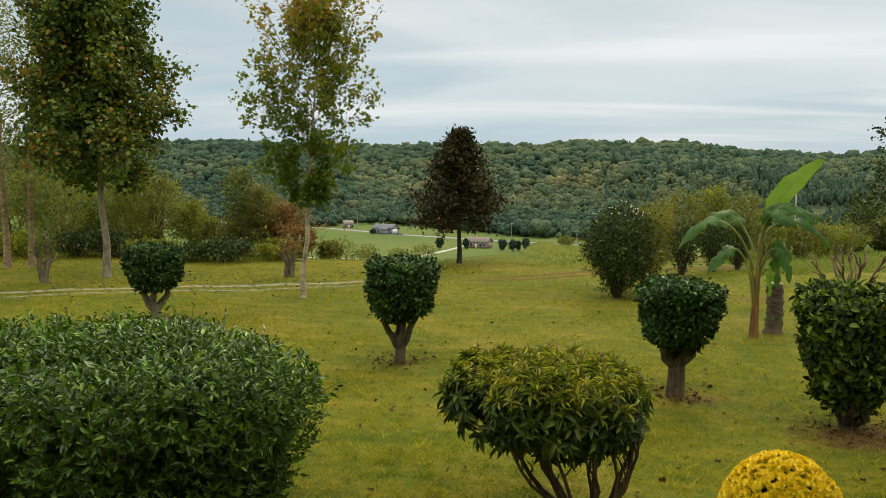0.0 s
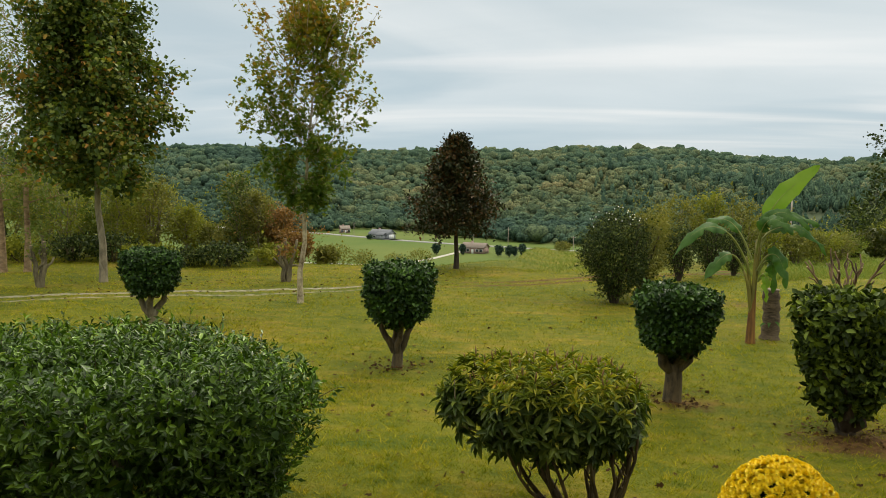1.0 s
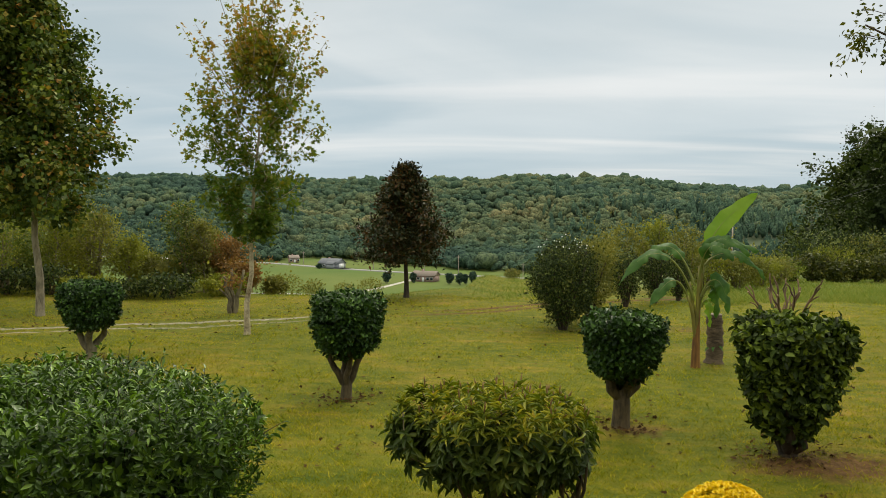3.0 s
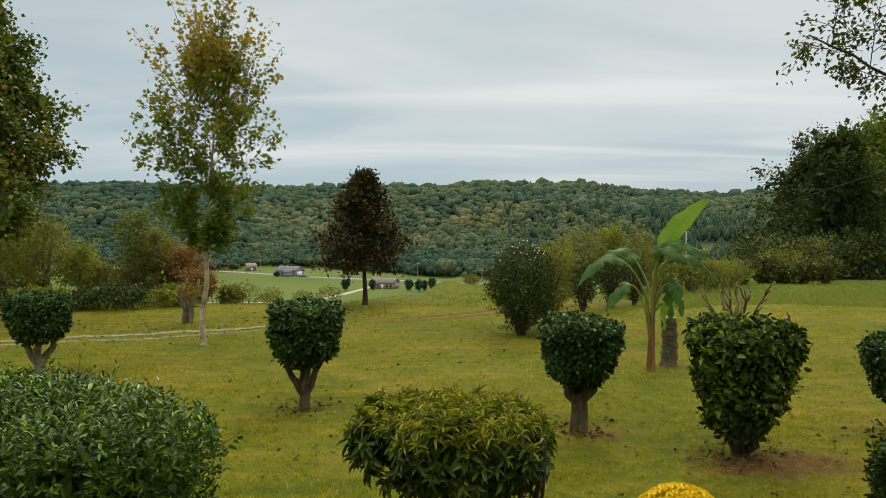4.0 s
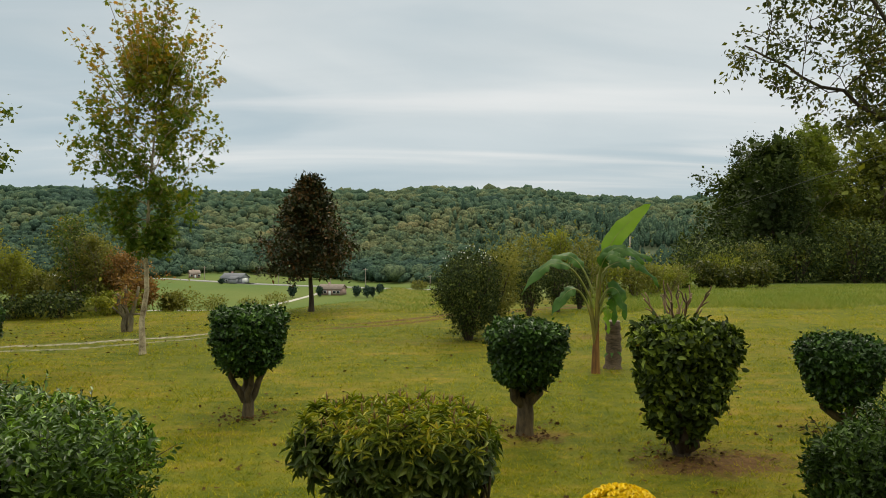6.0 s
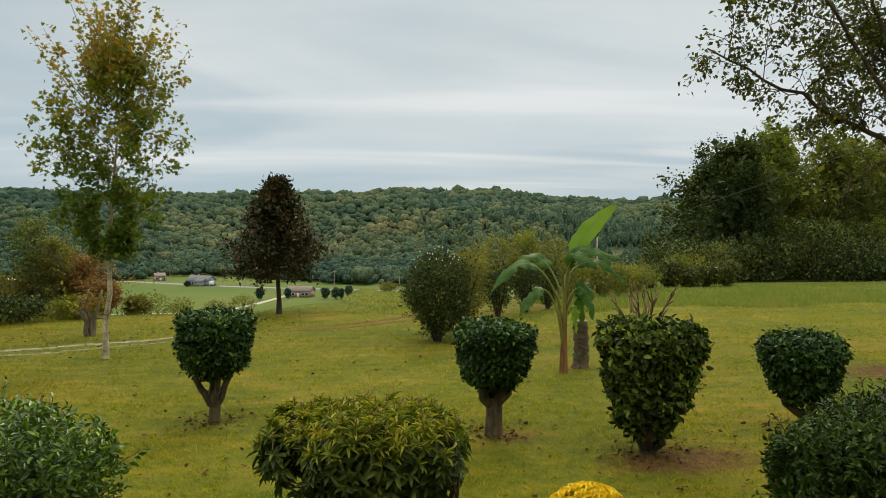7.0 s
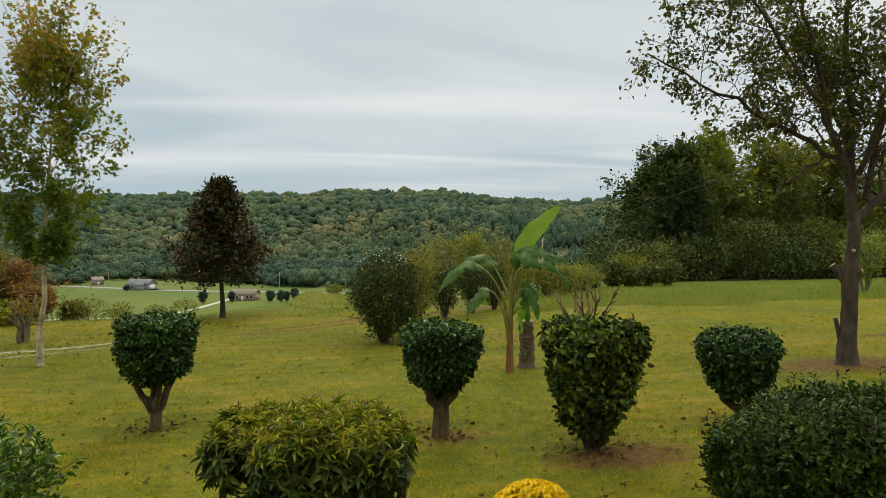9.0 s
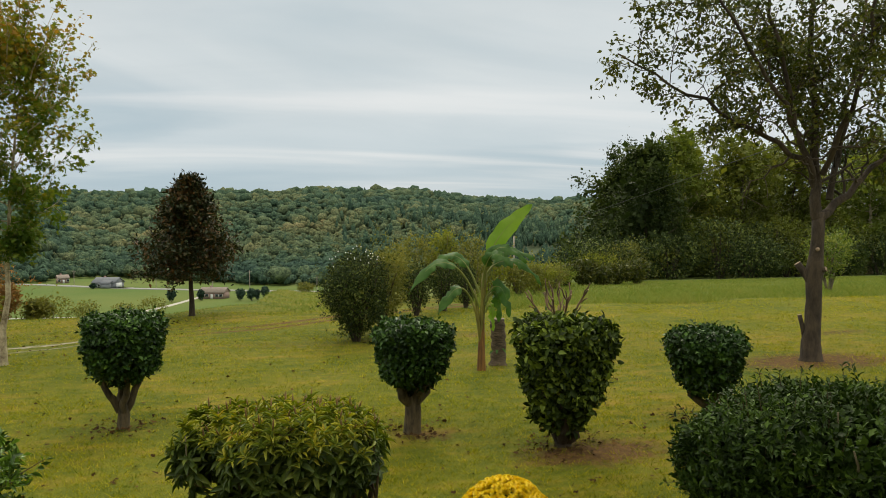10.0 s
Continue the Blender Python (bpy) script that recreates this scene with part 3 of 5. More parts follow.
ICO1 = icosphere_template(1)


def far_crowns(name, pts, h, r, tint, mat, label, rng, pointed=0.0, chunk=600):
    """Many far crowns as one mesh: billowing bodies, with leaf clumps standing off the nearer ones."""
    g = Geo()
    tints = []
    order = np.argsort(pts[:, 1])
    pts, h, r, tint = pts[order], h[order], r[order], tint[order]
    for s in range(0, len(pts), chunk):
        P, Hh, Rr, Tt = (q[s:s + chunk] for q in (pts, h, r, tint))
        k = len(P)
        near = P[0, 1] < 425
        tv, tf = ICO2 if near else ICO1
        wave = rng.normal(0, 1, (k, 5, 3)) * 2.6
        lump = np.sin(np.einsum("nj,kij->kni", tv, wave) + rng.uniform(0, 6.28, (k, 1, 5))).sum(2) / 2.2
        spin = rng.normal(0, 1, (k, 3, 3))
        spin = np.linalg.qr(spin)[0]
        ball = np.einsum("nj,kij->kni", tv, spin)
        body = ball * (0.95 + 0.17 * lump[:, :, None] + rng.normal(0, 0.09, (k, len(tv), 1)))
        hz = (body[:, :, 2:3] + 1) / 2
        taper = 1 - pointed * np.clip(hz, 0, 1) ** 0.8
        v = np.concatenate([body[:, :, :2] * taper * Rr[:, None, None], hz * Hh[:, None, None]], 2) + P[:, None, :]
        f = tf[None] + (np.arange(k) * len(tv))[:, None, None]
        g.add(v.reshape(-1, 3), f.reshape(-1, 3))
        tints.append(np.repeat(Tt, len(tv)))
        if P[0, 1] > 640:
            continue
        m = 30 if near else 12
        d = rng.normal(0, 1, (k, m, 3))
        d[:, :, 2] += 0.4
        d = unit(d)
        hz = (d[:, :, 2:3] + 1) / 2
        taper = 1 - pointed * hz ** 0.8
        off = 0.98 + rng.normal(0, 0.08, (k, m, 1))
        c = np.concatenate([d[:, :, :2] * taper * Rr[:, None, None] * off, hz * Hh[:, None, None] * (0.5 + 0.5 * off)], 2) + P[:, None, :]
        size = Rr[:, None, None] * (0.17 if near else 0.24) * rng.uniform(0.6, 1.3, (k, m, 1)) * (0.45 + 0.55 * taper)
        nrm = unit(d + rng.normal(0, 0.4, d.shape) + (0, 0, 0.2))
        a = unit(np.cross(nrm, rng.normal(0, 1, d.shape)))
        b = np.cross(nrm, a)
        tri = [c + size * (a * math.cos(q) + b * math.sin(q)) for q in (0.0, 2.1, 4.2)]
        v = np.stack(tri, 2).reshape(-1, 3)
        g.add(v, np.arange(len(v)).reshape(-1, 3))
        tints.append(np.repeat(Tt, m * 3))
    me = g.mesh(name, mat, True)
    at = me.attributes.new("tree_tint", "FLOAT", "POINT")
    at.data.foreach_set("value", np.concatenate(tints).astype(np.float32))
    return tagged(new(name, me), label, "forest", kind="stuff")


def build_far_woods():
    rng = np.random.default_rng(5)
    rows = []
    y = 372.0
    while y < 1095:
        sp = 4.1 + (y - 372) * 0.0036
        xs = np.arange(-0.86 * y, 0.6 * y, sp)
        rows.append(np.stack([xs + rng.normal(0, sp * 0.5, len(xs)), y + rng.normal(0, sp * 0.5, len(xs))], 1))
        y += sp * (1.0 + 0.35 * (y > 700))
    q = np.concatenate(rows)
    u = q[:, 0] / q[:, 1]
    foot = wood_foot(u)
    ok = q[:, 1] > foot + rng.normal(4, 5, len(q))
    # a bare clearing on the slope to the right
    ok &= ~((np.abs(u - 0.335) < 0.03) & (np.abs(q[:, 1] - 490) < 26))
    ok &= ~((u < -0.42) & (q[:, 1] < foot + 40) & (np.sin(q[:, 0] / 30) > -0.2))
    q = q[ok]
    u = q[:, 0] / q[:, 1]
    P = np.concatenate([q, land(q[:, 0], q[:, 1])[:, None] + 0.5], 1)
    up = (P[:, 2] - VALLEY) / 70.0
    pine_zone = 0.7 * np.sin(q[:, 0] / 70 + 0.7) + 0.7 * np.sin(q[:, 1] / 85 + q[:, 0] / 160) + 1.9 * (u > 0.24) * (q[:, 1] < 760) - 0.9 - 0.5 * (u < 0.05)
    pine = pine_zone + rng.normal(0, 0.5, len(q)) > 0.7
    size = np.clip(rng.lognormal(-0.05, 0.3, len(q)), 0.45, 2.0)
    # greener towards the ridge, olive and brown on the middle slope
    tint = 0.12 + rng.random(len(q)) ** 1.5 * 0.55 + 0.38 * np.exp(-((up - 0.4) / 0.24) ** 2) * (u > -0.28) - 0.12 * (u < -0.28) + rng.normal(0, 0.05, len(q))
    grow_up = np.interp(q[:, 1], (380, 700, 1100), (0.95, 1.25, 1.6))
    for mask, name, hh, rr, mat, label, point in ((~pine, "deciduous_forest", 5.0, 2.9, LEAF_FAR_HAZY, "mixed deciduous forest covering the far hillside", 0.0),
                                                  (pine, "pine_forest", 8.0, 2.0, LEAF_PINE_HAZY, "green conical pines on the far hillside", 0.62)):
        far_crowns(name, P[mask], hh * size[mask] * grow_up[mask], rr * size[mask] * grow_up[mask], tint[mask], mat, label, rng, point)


build_far_woods()

# ---------------------------------------------------------------- valley: houses, poles, small trees
BRICK = plain_material("pinkish_brick", (0.3, 0.2, 0.17), 0.85, 0.15, 2)
SIDING = plain_material("grey_siding", (0.24, 0.25, 0.27), 0.7, 0.1, 2)
WHITE = plain_material("white_paint", (0.8, 0.8, 0.78), 0.6, 0.04, 2)
SHINGLE = plain_material("grey_shingle", (0.17, 0.18, 0.2), 0.9, 0.12, 1.5)
SHINGLE_TAN = plain_material("tan_shingle", (0.22, 0.18, 0.15), 0.9, 0.12, 1.5)
GLASS_DARK = plain_material("dark_window_glass", (0.03, 0.035, 0.04), 0.1, 0.1, 2)
WOOD_POLE = bark_material("weathered_pole", (0.16, 0.13, 0.1), (0.36, 0.31, 0.26), 6)


def box(geo, lo, hi):
    x0, y0, z0 = lo
    x1, y1, z1 = hi
    v = [(x0, y0, z0), (x1, y0, z0), (x1, y1, z0), (x0, y1, z0), (x0, y0, z1), (x1, y0, z1), (x1, y1, z1), (x0, y1, z1)]
    f = [(0, 2, 1), (0, 3, 2), (4, 5, 6), (4, 6, 7), (0, 1, 5), (0, 5, 4), (1, 2, 6), (1, 6, 5), (2, 3, 7), (2, 7, 6), (3, 0, 4), (3, 4, 7)]
    geo.add(v, f)


def gable(geo, x0, x1, y0, y1, z0, rise, over=0.5):
    """A gabled roof with eaves, its ridge along x, 0.25 m thick."""
    x0, x1, y0, y1 = x0 - over, x1 + over, y0 - over, y1 + over
    ym = (y0 + y1) / 2
    sec = [(y0, z0), (ym, z0 + rise), (y1, z0), (y1, z0 + 0.25), (ym, z0 + rise + 0.28), (y0, z0 + 0.25)]
    v = [(x, a, b) for x in (x0, x1) for a, b in sec]
    f = []
    for i in range(6):
        j = (i + 1) % 6
        f += [(i, j, j + 6), (i, j + 6, i + 6)]
    for o in (0, 6):
        f += [(o, o + 1, o + 4), (o, o + 4, o + 5), (o + 1, o + 2, o + 3), (o + 1, o + 3, o + 4)]
    geo.add(v, f)


def gable_wall(geo, x, y0, y1, z0, rise, t=0.2):
    ym = (y0 + y1) / 2
    v = [(x + d, a, b) for d in (0, t) for a, b in ((y0, z0), (y1, z0), (ym, z0 + rise))]
    geo.add(v, [(0, 1, 2), (3, 5, 4), (0, 3, 4), (0, 4, 1), (1, 4, 5), (1, 5, 2), (2, 5, 3), (2, 3, 0)])


def house(name, x, y, turn, w, d, wall_h, rise, wall_mat, roof_mat, label, windows, garage=0.0):
    h = thing(name, (x, y, float(land(x, y)) - 0.1), label, "house")
    h.rotation_euler = (0, 0, radians(turn))
    g = Geo()
    box(g, (-w / 2, -d / 2, 0), (w / 2, d / 2, wall_h))
    gable_wall(g, -w / 2, -d / 2, d / 2, wall_h, rise)
    gable_wall(g, w / 2 - 0.2, -d / 2, d / 2, wall_h, rise)
    part("wall", g, wall_mat, h)
    g = Geo()
    gable(g, -w / 2, w / 2, -d / 2, d / 2, wall_h, rise)
    part("roof", g, roof_mat, h)
    for wx in windows:
        g = Geo()
        box(g, (wx - 0.75, -d / 2 - 0.06, 0.9), (wx + 0.75, -d / 2 + 0.05, 2.2))
        fr = part("window", g, WHITE, h)
        g = Geo()
        box(g, (wx - 0.62, -d / 2 - 0.09, 1.02), (wx + 0.62, -d / 2 - 0.055, 2.08))
        part("pane", g, GLASS_DARK, fr)
    g = Geo()
    box(g, (-0.5, -d / 2 - 0.07, 0), (0.5, -d / 2 + 0.05, 2.05))
    part("door", g, WHITE, h)
    if garage:
        g = Geo()
        box(g, (w / 2 - 0.05, -garage / 2, 0), (w / 2 + 0.08, garage / 2, 2.6))
        part("garage_door", g, WHITE, h, "white garage door")
        g = Geo()
        box(g, (w / 2 - garage - 1, -d / 2 - 2.6, 0), (w / 2 - 1.2, -d / 2 - 0.02, wall_h * 0.9))
        part("porch_wing", g, wall_mat, h)
        g = Geo()
        gable(g, w / 2 - garage - 1, w / 2 - 1.2, -d / 2 - 2.6, -d / 2 + 2.0, wall_h * 0.9, 1.3, 0.4)
        part("wing_roof", g, roof_mat, h)
    g = Geo()
    box(g, (-w * 0.2, 0.1, wall_h + rise * 0.6), (-w * 0.2 + 0.8, 0.9, wall_h + rise + 0.9))
    part("chimney", g, BRICK, h)
    return h


house("farm_house", -95.5, 409, -22, 12.5, 8, 2.7, 2.4, SIDING, SHINGLE, "grey sided ranch house with white garage on the valley field", (-5, -2.6, 2.6), 4.8)
house("brick_house", -35.0, 331, -16, 10.5, 6.5, 2.6, 1.9, BRICK, SHINGLE_TAN, "low pinkish brick house with a tan roof", (-4.2, -2.2, 2.2, 4.0))
house("small_house", -129.5, 452, 30, 5.5, 5, 2.6, 1.9, BRICK, SHINGLE_TAN, "small brick house behind the field at the wood's edge", (-2.2, 2.2))
house("white_cottage", -206, 440, 10, 7, 4, 2.3, 0.7, WHITE, WHITE, "white cottage among the valley trees", (-3.2, -1.6, 1.6, 3.2))
house("white_barn", -330, 500, 10, 12, 7, 3.4, 1.8, WHITE, SHINGLE, "white barn half hidden by trees", (-4, 3))


def utility_pole(x, y, h, arm=True):
    p = thing("utility_pole", on_land(x, y), "weathered wooden utility pole with a crossarm beside the road", "pole", "utility poles")
    g = Geo()
    tube(g, [(0, 0, -0.4), (0, 0, h * 0.5), (0.02, 0, h)], [0.18, 0.16, 0.12], 8)
    part("post", g, WOOD_POLE, p)
    if not arm:
        return
    g = Geo()
    box(g, (-1.1, -0.07, h - 0.9), (1.1, 0.07, h - 0.72))
    part("crossarm", g, WOOD_POLE, p)


for px_, py_, ph_ in ((-70, 396, 8.5), (-41, 380, 9), (-23, 372, 9.5), (-118, 432, 8), (8.5, 356, 7), (41.0, 140.0, 9.2)):
    utility_pole(px_, py_, ph_, py_ > 200)


def cable(a, b, sag):
    g = Geo()
    tube(g, bend(a, b, (0, 0, -sag), 24), 0.009, 5, False)
    tagged(new("power_cable", g.mesh("power_cable", plain_material("black_cable", (0.03, 0.03, 0.03), 0.6, 0.1, 3))), "thin black power cable from a pole to the house", "cable")


cable((41.0, 140.0, float(land(41.0, 140.0)) + 9.1), (7.75, 3.2, 4.45), 0.3)


def shrub(name, x, y, h, r, mat, label, category, seed, leaves=1500, size=0.12, low=0.05, power=2.4, stem_mat=BARK_GREY, round_mid=0.0, base_frac=0.45, lump=0.12, group="", inner=0.35, kind=LEAF_LOW, per=3, stems=7, wild=0.0):
    """A loose leafy shrub: fanned stems and foliage."""
    rng = np.random.default_rng(seed)
    t = thing(name, on_land(x, y), label, category, group)
    g = Geo()
    for i in range(stems):
        az = rng.uniform(0, 6.28)
        rr = r * rng.uniform(0.2, 0.75)
        e = (math.cos(az) * rr, math.sin(az) * rr, h * rng.uniform(0.55, 0.9))
        tube(g, bend((math.cos(az) * 0.05 * r, math.sin(az) * 0.05 * r, -0.05), e, (0, 0, 0.05 * h), 6, 0.02 * r, rng), np.linspace(0.016 * h + 0.008, 0.006, 6), 5)
        if y < 21 and name == "althea_bush":
            part("stem", g, stem_mat, t)
            g = Geo()
    if g.n:
        tagged(part("brush", g, stem_mat, t), kind="stuff")
    tips, out = clipped_shape(rng, leaves, (0, 0, 0), r * base_frac, r, h * low, h, power, inner, lump, 1.0, round_mid)
    if wild:
        k = len(tips) // 6
        tips[:k] += unit(out[:k] + (0, 0, 0.6)) * rng.exponential(wild, (k, 1))
    g = Geo()
    spray(rng, g, tips, out, per, size, size * 0.5, kind, size * 1.2, 0.3, 0.7, 0.35)
    tagged(part("foliage", g, mat, t), kind="stuff")
    return t


for i, (vx, vy, vh, vr) in enumerate(((-50.5, 318, 4.6, 2.3), (-39.5, 322, 4.2, 1.4), (-23.5, 318, 4.6, 2.2), (-19.0, 314, 4.8, 1.9), (-16.8, 319, 4.0, 1.3), (-13.6, 318, 5.4, 1.7), (-101, 401, 2.4, 1.7))):
    shrub("small_tree", vx, vy, vh, vr, LEAF_FAR_HAZY, "small rounded green tree beside the brick house", "tree", 900 + i, 260, 0.8, 0.12, 2.2, group="small trees in the valley", stems=3)
for i, (vx, vy, vh, vr) in enumerate(((-34.5, 118, 5.4, 3.0), (-30, 116, 4.6, 2.4), (-21.5, 118, 5.0, 2.6), (-8.5, 70, 1.0, 1.3), (-5.0, 72, 1.1, 1.5), (-1.5, 66, 1.0, 0.9), (0.6, 66, 1.1, 0.9), (-26, 120, 4.4, 2.2))):
    shrub("scrub_bush", vx, vy, vh, vr, LEAF_OLIVE, "olive-green scrub bush on the rough meadow slope", "bush", 930 + i, 420, 0.28 if vy > 100 else 0.12, 0.0, 2.2, group="scrub on the slope", stems=4)

# ---------------------------------------------------------------- trees


def tree(name, x, y, label, seed, H, clear, env, limbs, rise, r_base, bark, leaf, per, spread, size, width=1.0, kind=LEAF_STAR, twigs=7, sub=2, group="", **kw):
    rng = np.random.default_rng(seed)
    t = thing(name, on_land(x, y), label, "tree", group)
    droop, core = kw.pop("droop", -0.35), kw.pop("core", 0.0)
    trunk, woods, sites, dirs, ax = grow(rng, H, clear, env, limbs, rise, r_base, twigs, sub=sub, **kw)
    part("trunk", trunk, bark, t, smooth=True)
    if y < 30:
        for w in woods:
            part("limb", w, bark, t)
    else:
        tagged(part("branch_work", joined(woods), bark, t), kind="stuff")
    g = Geo()
    leaf_cloud(rng, g, sites, dirs, per, spread, size, size * width, kind, droop)
    if core:
        # broad shaded leaf sprays inside the crown
        mid = np.stack([np.interp(sites[:, 2], ax[:, 2], ax[:, 0]), np.interp(sites[:, 2], ax[:, 2], ax[:, 1]), sites[:, 2] - 0.1], 1)
        leaf_cloud(rng, g, mid + (sites - mid) * 0.78, dirs, 5, core * 0.5, core, core * 0.7, LEAF_LOW, 0.0)
    tagged(part("crown", g, leaf, t), kind="stuff")
    return t


def lerp_env(*pts):
    ts = [p[0] for p in pts]
    vs = [p[1] for p in pts]
    return lambda t: float(np.interp(t, ts, vs))


# dense maple beyond the drive
tree("maple_tree", -9.97, 15.3, "dense dark green maple turning rusty, with a straight grey trunk", 21, 7.9, 2.3, lerp_env((0, 1.35), (0.1, 1.7), (0.35, 1.4), (0.65, 0.95), (1, 0.25)), 66,
     lambda t: 5 + 46 * t, 0.092, bark_material("grey_maple_bark", (0.1, 0.082, 0.052), (0.33, 0.28, 0.19)), LEAF_MAPLE_A, 33, 0.13, 0.1, 0.95, LEAF_MID, twigs=9, sub=2, twig_len=0.24, wob=0.015, lean=(-0.5, 0), core=0.17)
# young open maple on the near side of the drive
young = tree("young_maple_tree", -4.76, 13.46, "young open maple with yellowing leaves and pale scarred trunk", 34, 5.4, 1.75, lerp_env((0, 0.22), (0.1, 0.45), (0.22, 0.9), (0.5, 1.15), (0.7, 0.85), (0.85, 0.5), (1, 0.18)), 42,
     lambda t: 20 + 44 * t, 0.057, BARK_PALE, LEAF_MAPLE_B, 26, 0.078, 0.082, 1.0, twigs=9, sub=1, twig_len=0.24, wob=0.02, lean=(0.42, 0))
def top_shoots(parent, seed, n, base_z, spread, leaf, bark):
    """Slender upright shoots standing out of the crown's top."""
    rng = np.random.default_rng(seed)
    g, sites = Geo(), []
    for i in range(n):
        a = rng.uniform(0, 6.28)
        r = spread * math.sqrt(rng.random())
        p0 = np.array((0.2 + math.cos(a) * r * 0.5, math.sin(a) * r * 0.5, base_z + rng.uniform(-0.5, 0.1)))
        p1 = p0 + np.array((math.cos(a) * r * 0.7, math.sin(a) * r * 0.7, rng.uniform(1.0, 1.9) * (1.2 - 0.5 * r / spread)))
        w = Geo()
        pts = bend(p0, p1, n=6, wob=0.02, rng=rng)
        tube(w, pts, np.linspace(0.013, 0.003, 6), 4)
        part("shoot", w, bark, parent)
        sites += [p0 + (p1 - p0) * s_ for s_ in np.linspace(0.35, 1, 8)]
    leaf_cloud(rng, g, np.array(sites), np.tile(UP, (len(sites), 1)), 5, 0.06, 0.078, 0.078, LEAF_STAR, -0.3)
    tagged(part("shoot_foliage", g, leaf, parent), kind="stuff")


top_shoots(young, 35, 26, 4.75, 1.25, LEAF_MAPLE_B, BARK_PALE)
# magnolia
tree("magnolia_tree", -2.7, 20.3, "dark magnolia with bronze-backed leaves and a clear trunk", 47, 3.7, 1.08, lerp_env((0, 1.1), (0.14, 1.32), (0.4, 0.98), (0.68, 0.55), (0.88, 0.25), (1, 0.08)), 58,
     lambda t: 4 + 30 * t, 0.075, BARK_DARK, LEAF_MAGNOLIA, 19, 0.085, 0.115, 0.5, LEAF_MID, twigs=7, sub=2, twig_len=0.25, wob=0.01, droop=0.1)
# spreading yard tree at the edge of the field


def leader_tree(name, x, y, label, seed, bole, leaders, bark, leaf, per, spread, size, width, limb_len, limb_n, twigs):
    """A tree whose bole forks into several long leaders, each with its own limbs and twigs."""
    rng = np.random.default_rng(seed)
    t = thing(name, on_land(x, y), label, "tree")
    g = Geo()
    tube(g, [b_[:3] for b_ in bole], [b_[3] for b_ in bole], 12)
    part("trunk", g, bark, t, smooth=True)
    sites, dirs = [], []
    for pts_, r0, r1, start in leaders:
        c = bezier(pts_, 14) + np.concatenate([np.zeros((1, 3)), rng.normal(0, 0.03, (13, 3))])
        g = Geo()
        tube(g, c, np.linspace(r0, r1, 14), 8)
        ld = part("leader", g, bark, t, smooth=True)
        d0 = unit(np.gradient(c, axis=0))
        for i in range(limb_n):
            s = start + (1 - start) * (i + rng.random()) / limb_n
            k = min(12, int(s * 13))
            q, td = c[k], d0[k]
            d = unit(td * 0.55 + rng.normal(0, 0.6, 3) + (0, 0, 0.12))
            ln = limb_len * rng.uniform(0.55, 1.15) * (1.15 - 0.5 * s)
            pl = bend(q, q + d * ln, (0, 0, 0.06 * ln), 7, 0.03 * ln, rng)
            g = Geo()
            rl = max(0.007, (r0 + (r1 - r0) * s) * 0.42)
            tube(g, pl, np.linspace(rl, 0.004, 7), 5)
            for j in range(twigs):
                f_ = 0.2 + 0.8 * (j + rng.random()) / twigs
                p0 = pl[min(6, int(f_ * 6))]
                tw = unit(d * 0.6 + rng.normal(0, 0.7, 3) + (0, 0, 0.05))
                tl = rng.uniform(0.25, 0.6)
                tube(g, bend(p0, p0 + tw * tl, n=4, wob=0.02, rng=rng), np.linspace(0.007, 0.003, 4), 4, False)
                for u_ in (0.35, 0.7, 1.0):
                    if (p0 + tw * tl * u_)[2] < 3.45 and abs(p0[0]) < 1.3:
                        continue
                    sites.append(p0 + tw * tl * u_)
                    dirs.append(tw)
            part("limb", g, bark, ld)
    g = Geo()
    leaf_cloud(rng, g, np.array(sites), np.array(dirs), per, spread, size, size * width, LEAF_MID, -0.4)
    tagged(part("crown", g, leaf, t), kind="stuff")
    return t


def bezier(pts, n):
    p = [np.asarray(q, float) for q in pts]
    t = np.linspace(0, 1, n)[:, None]
    if len(p) == 3:
        return p[0] * (1 - t) ** 2 + 2 * p[1] * t * (1 - t) + p[2] * t * t
    return p[0] * (1 - t) ** 3 + 3 * p[1] * t * (1 - t) ** 2 + 3 * p[2] * t * t * (1 - t) + p[3] * t ** 3


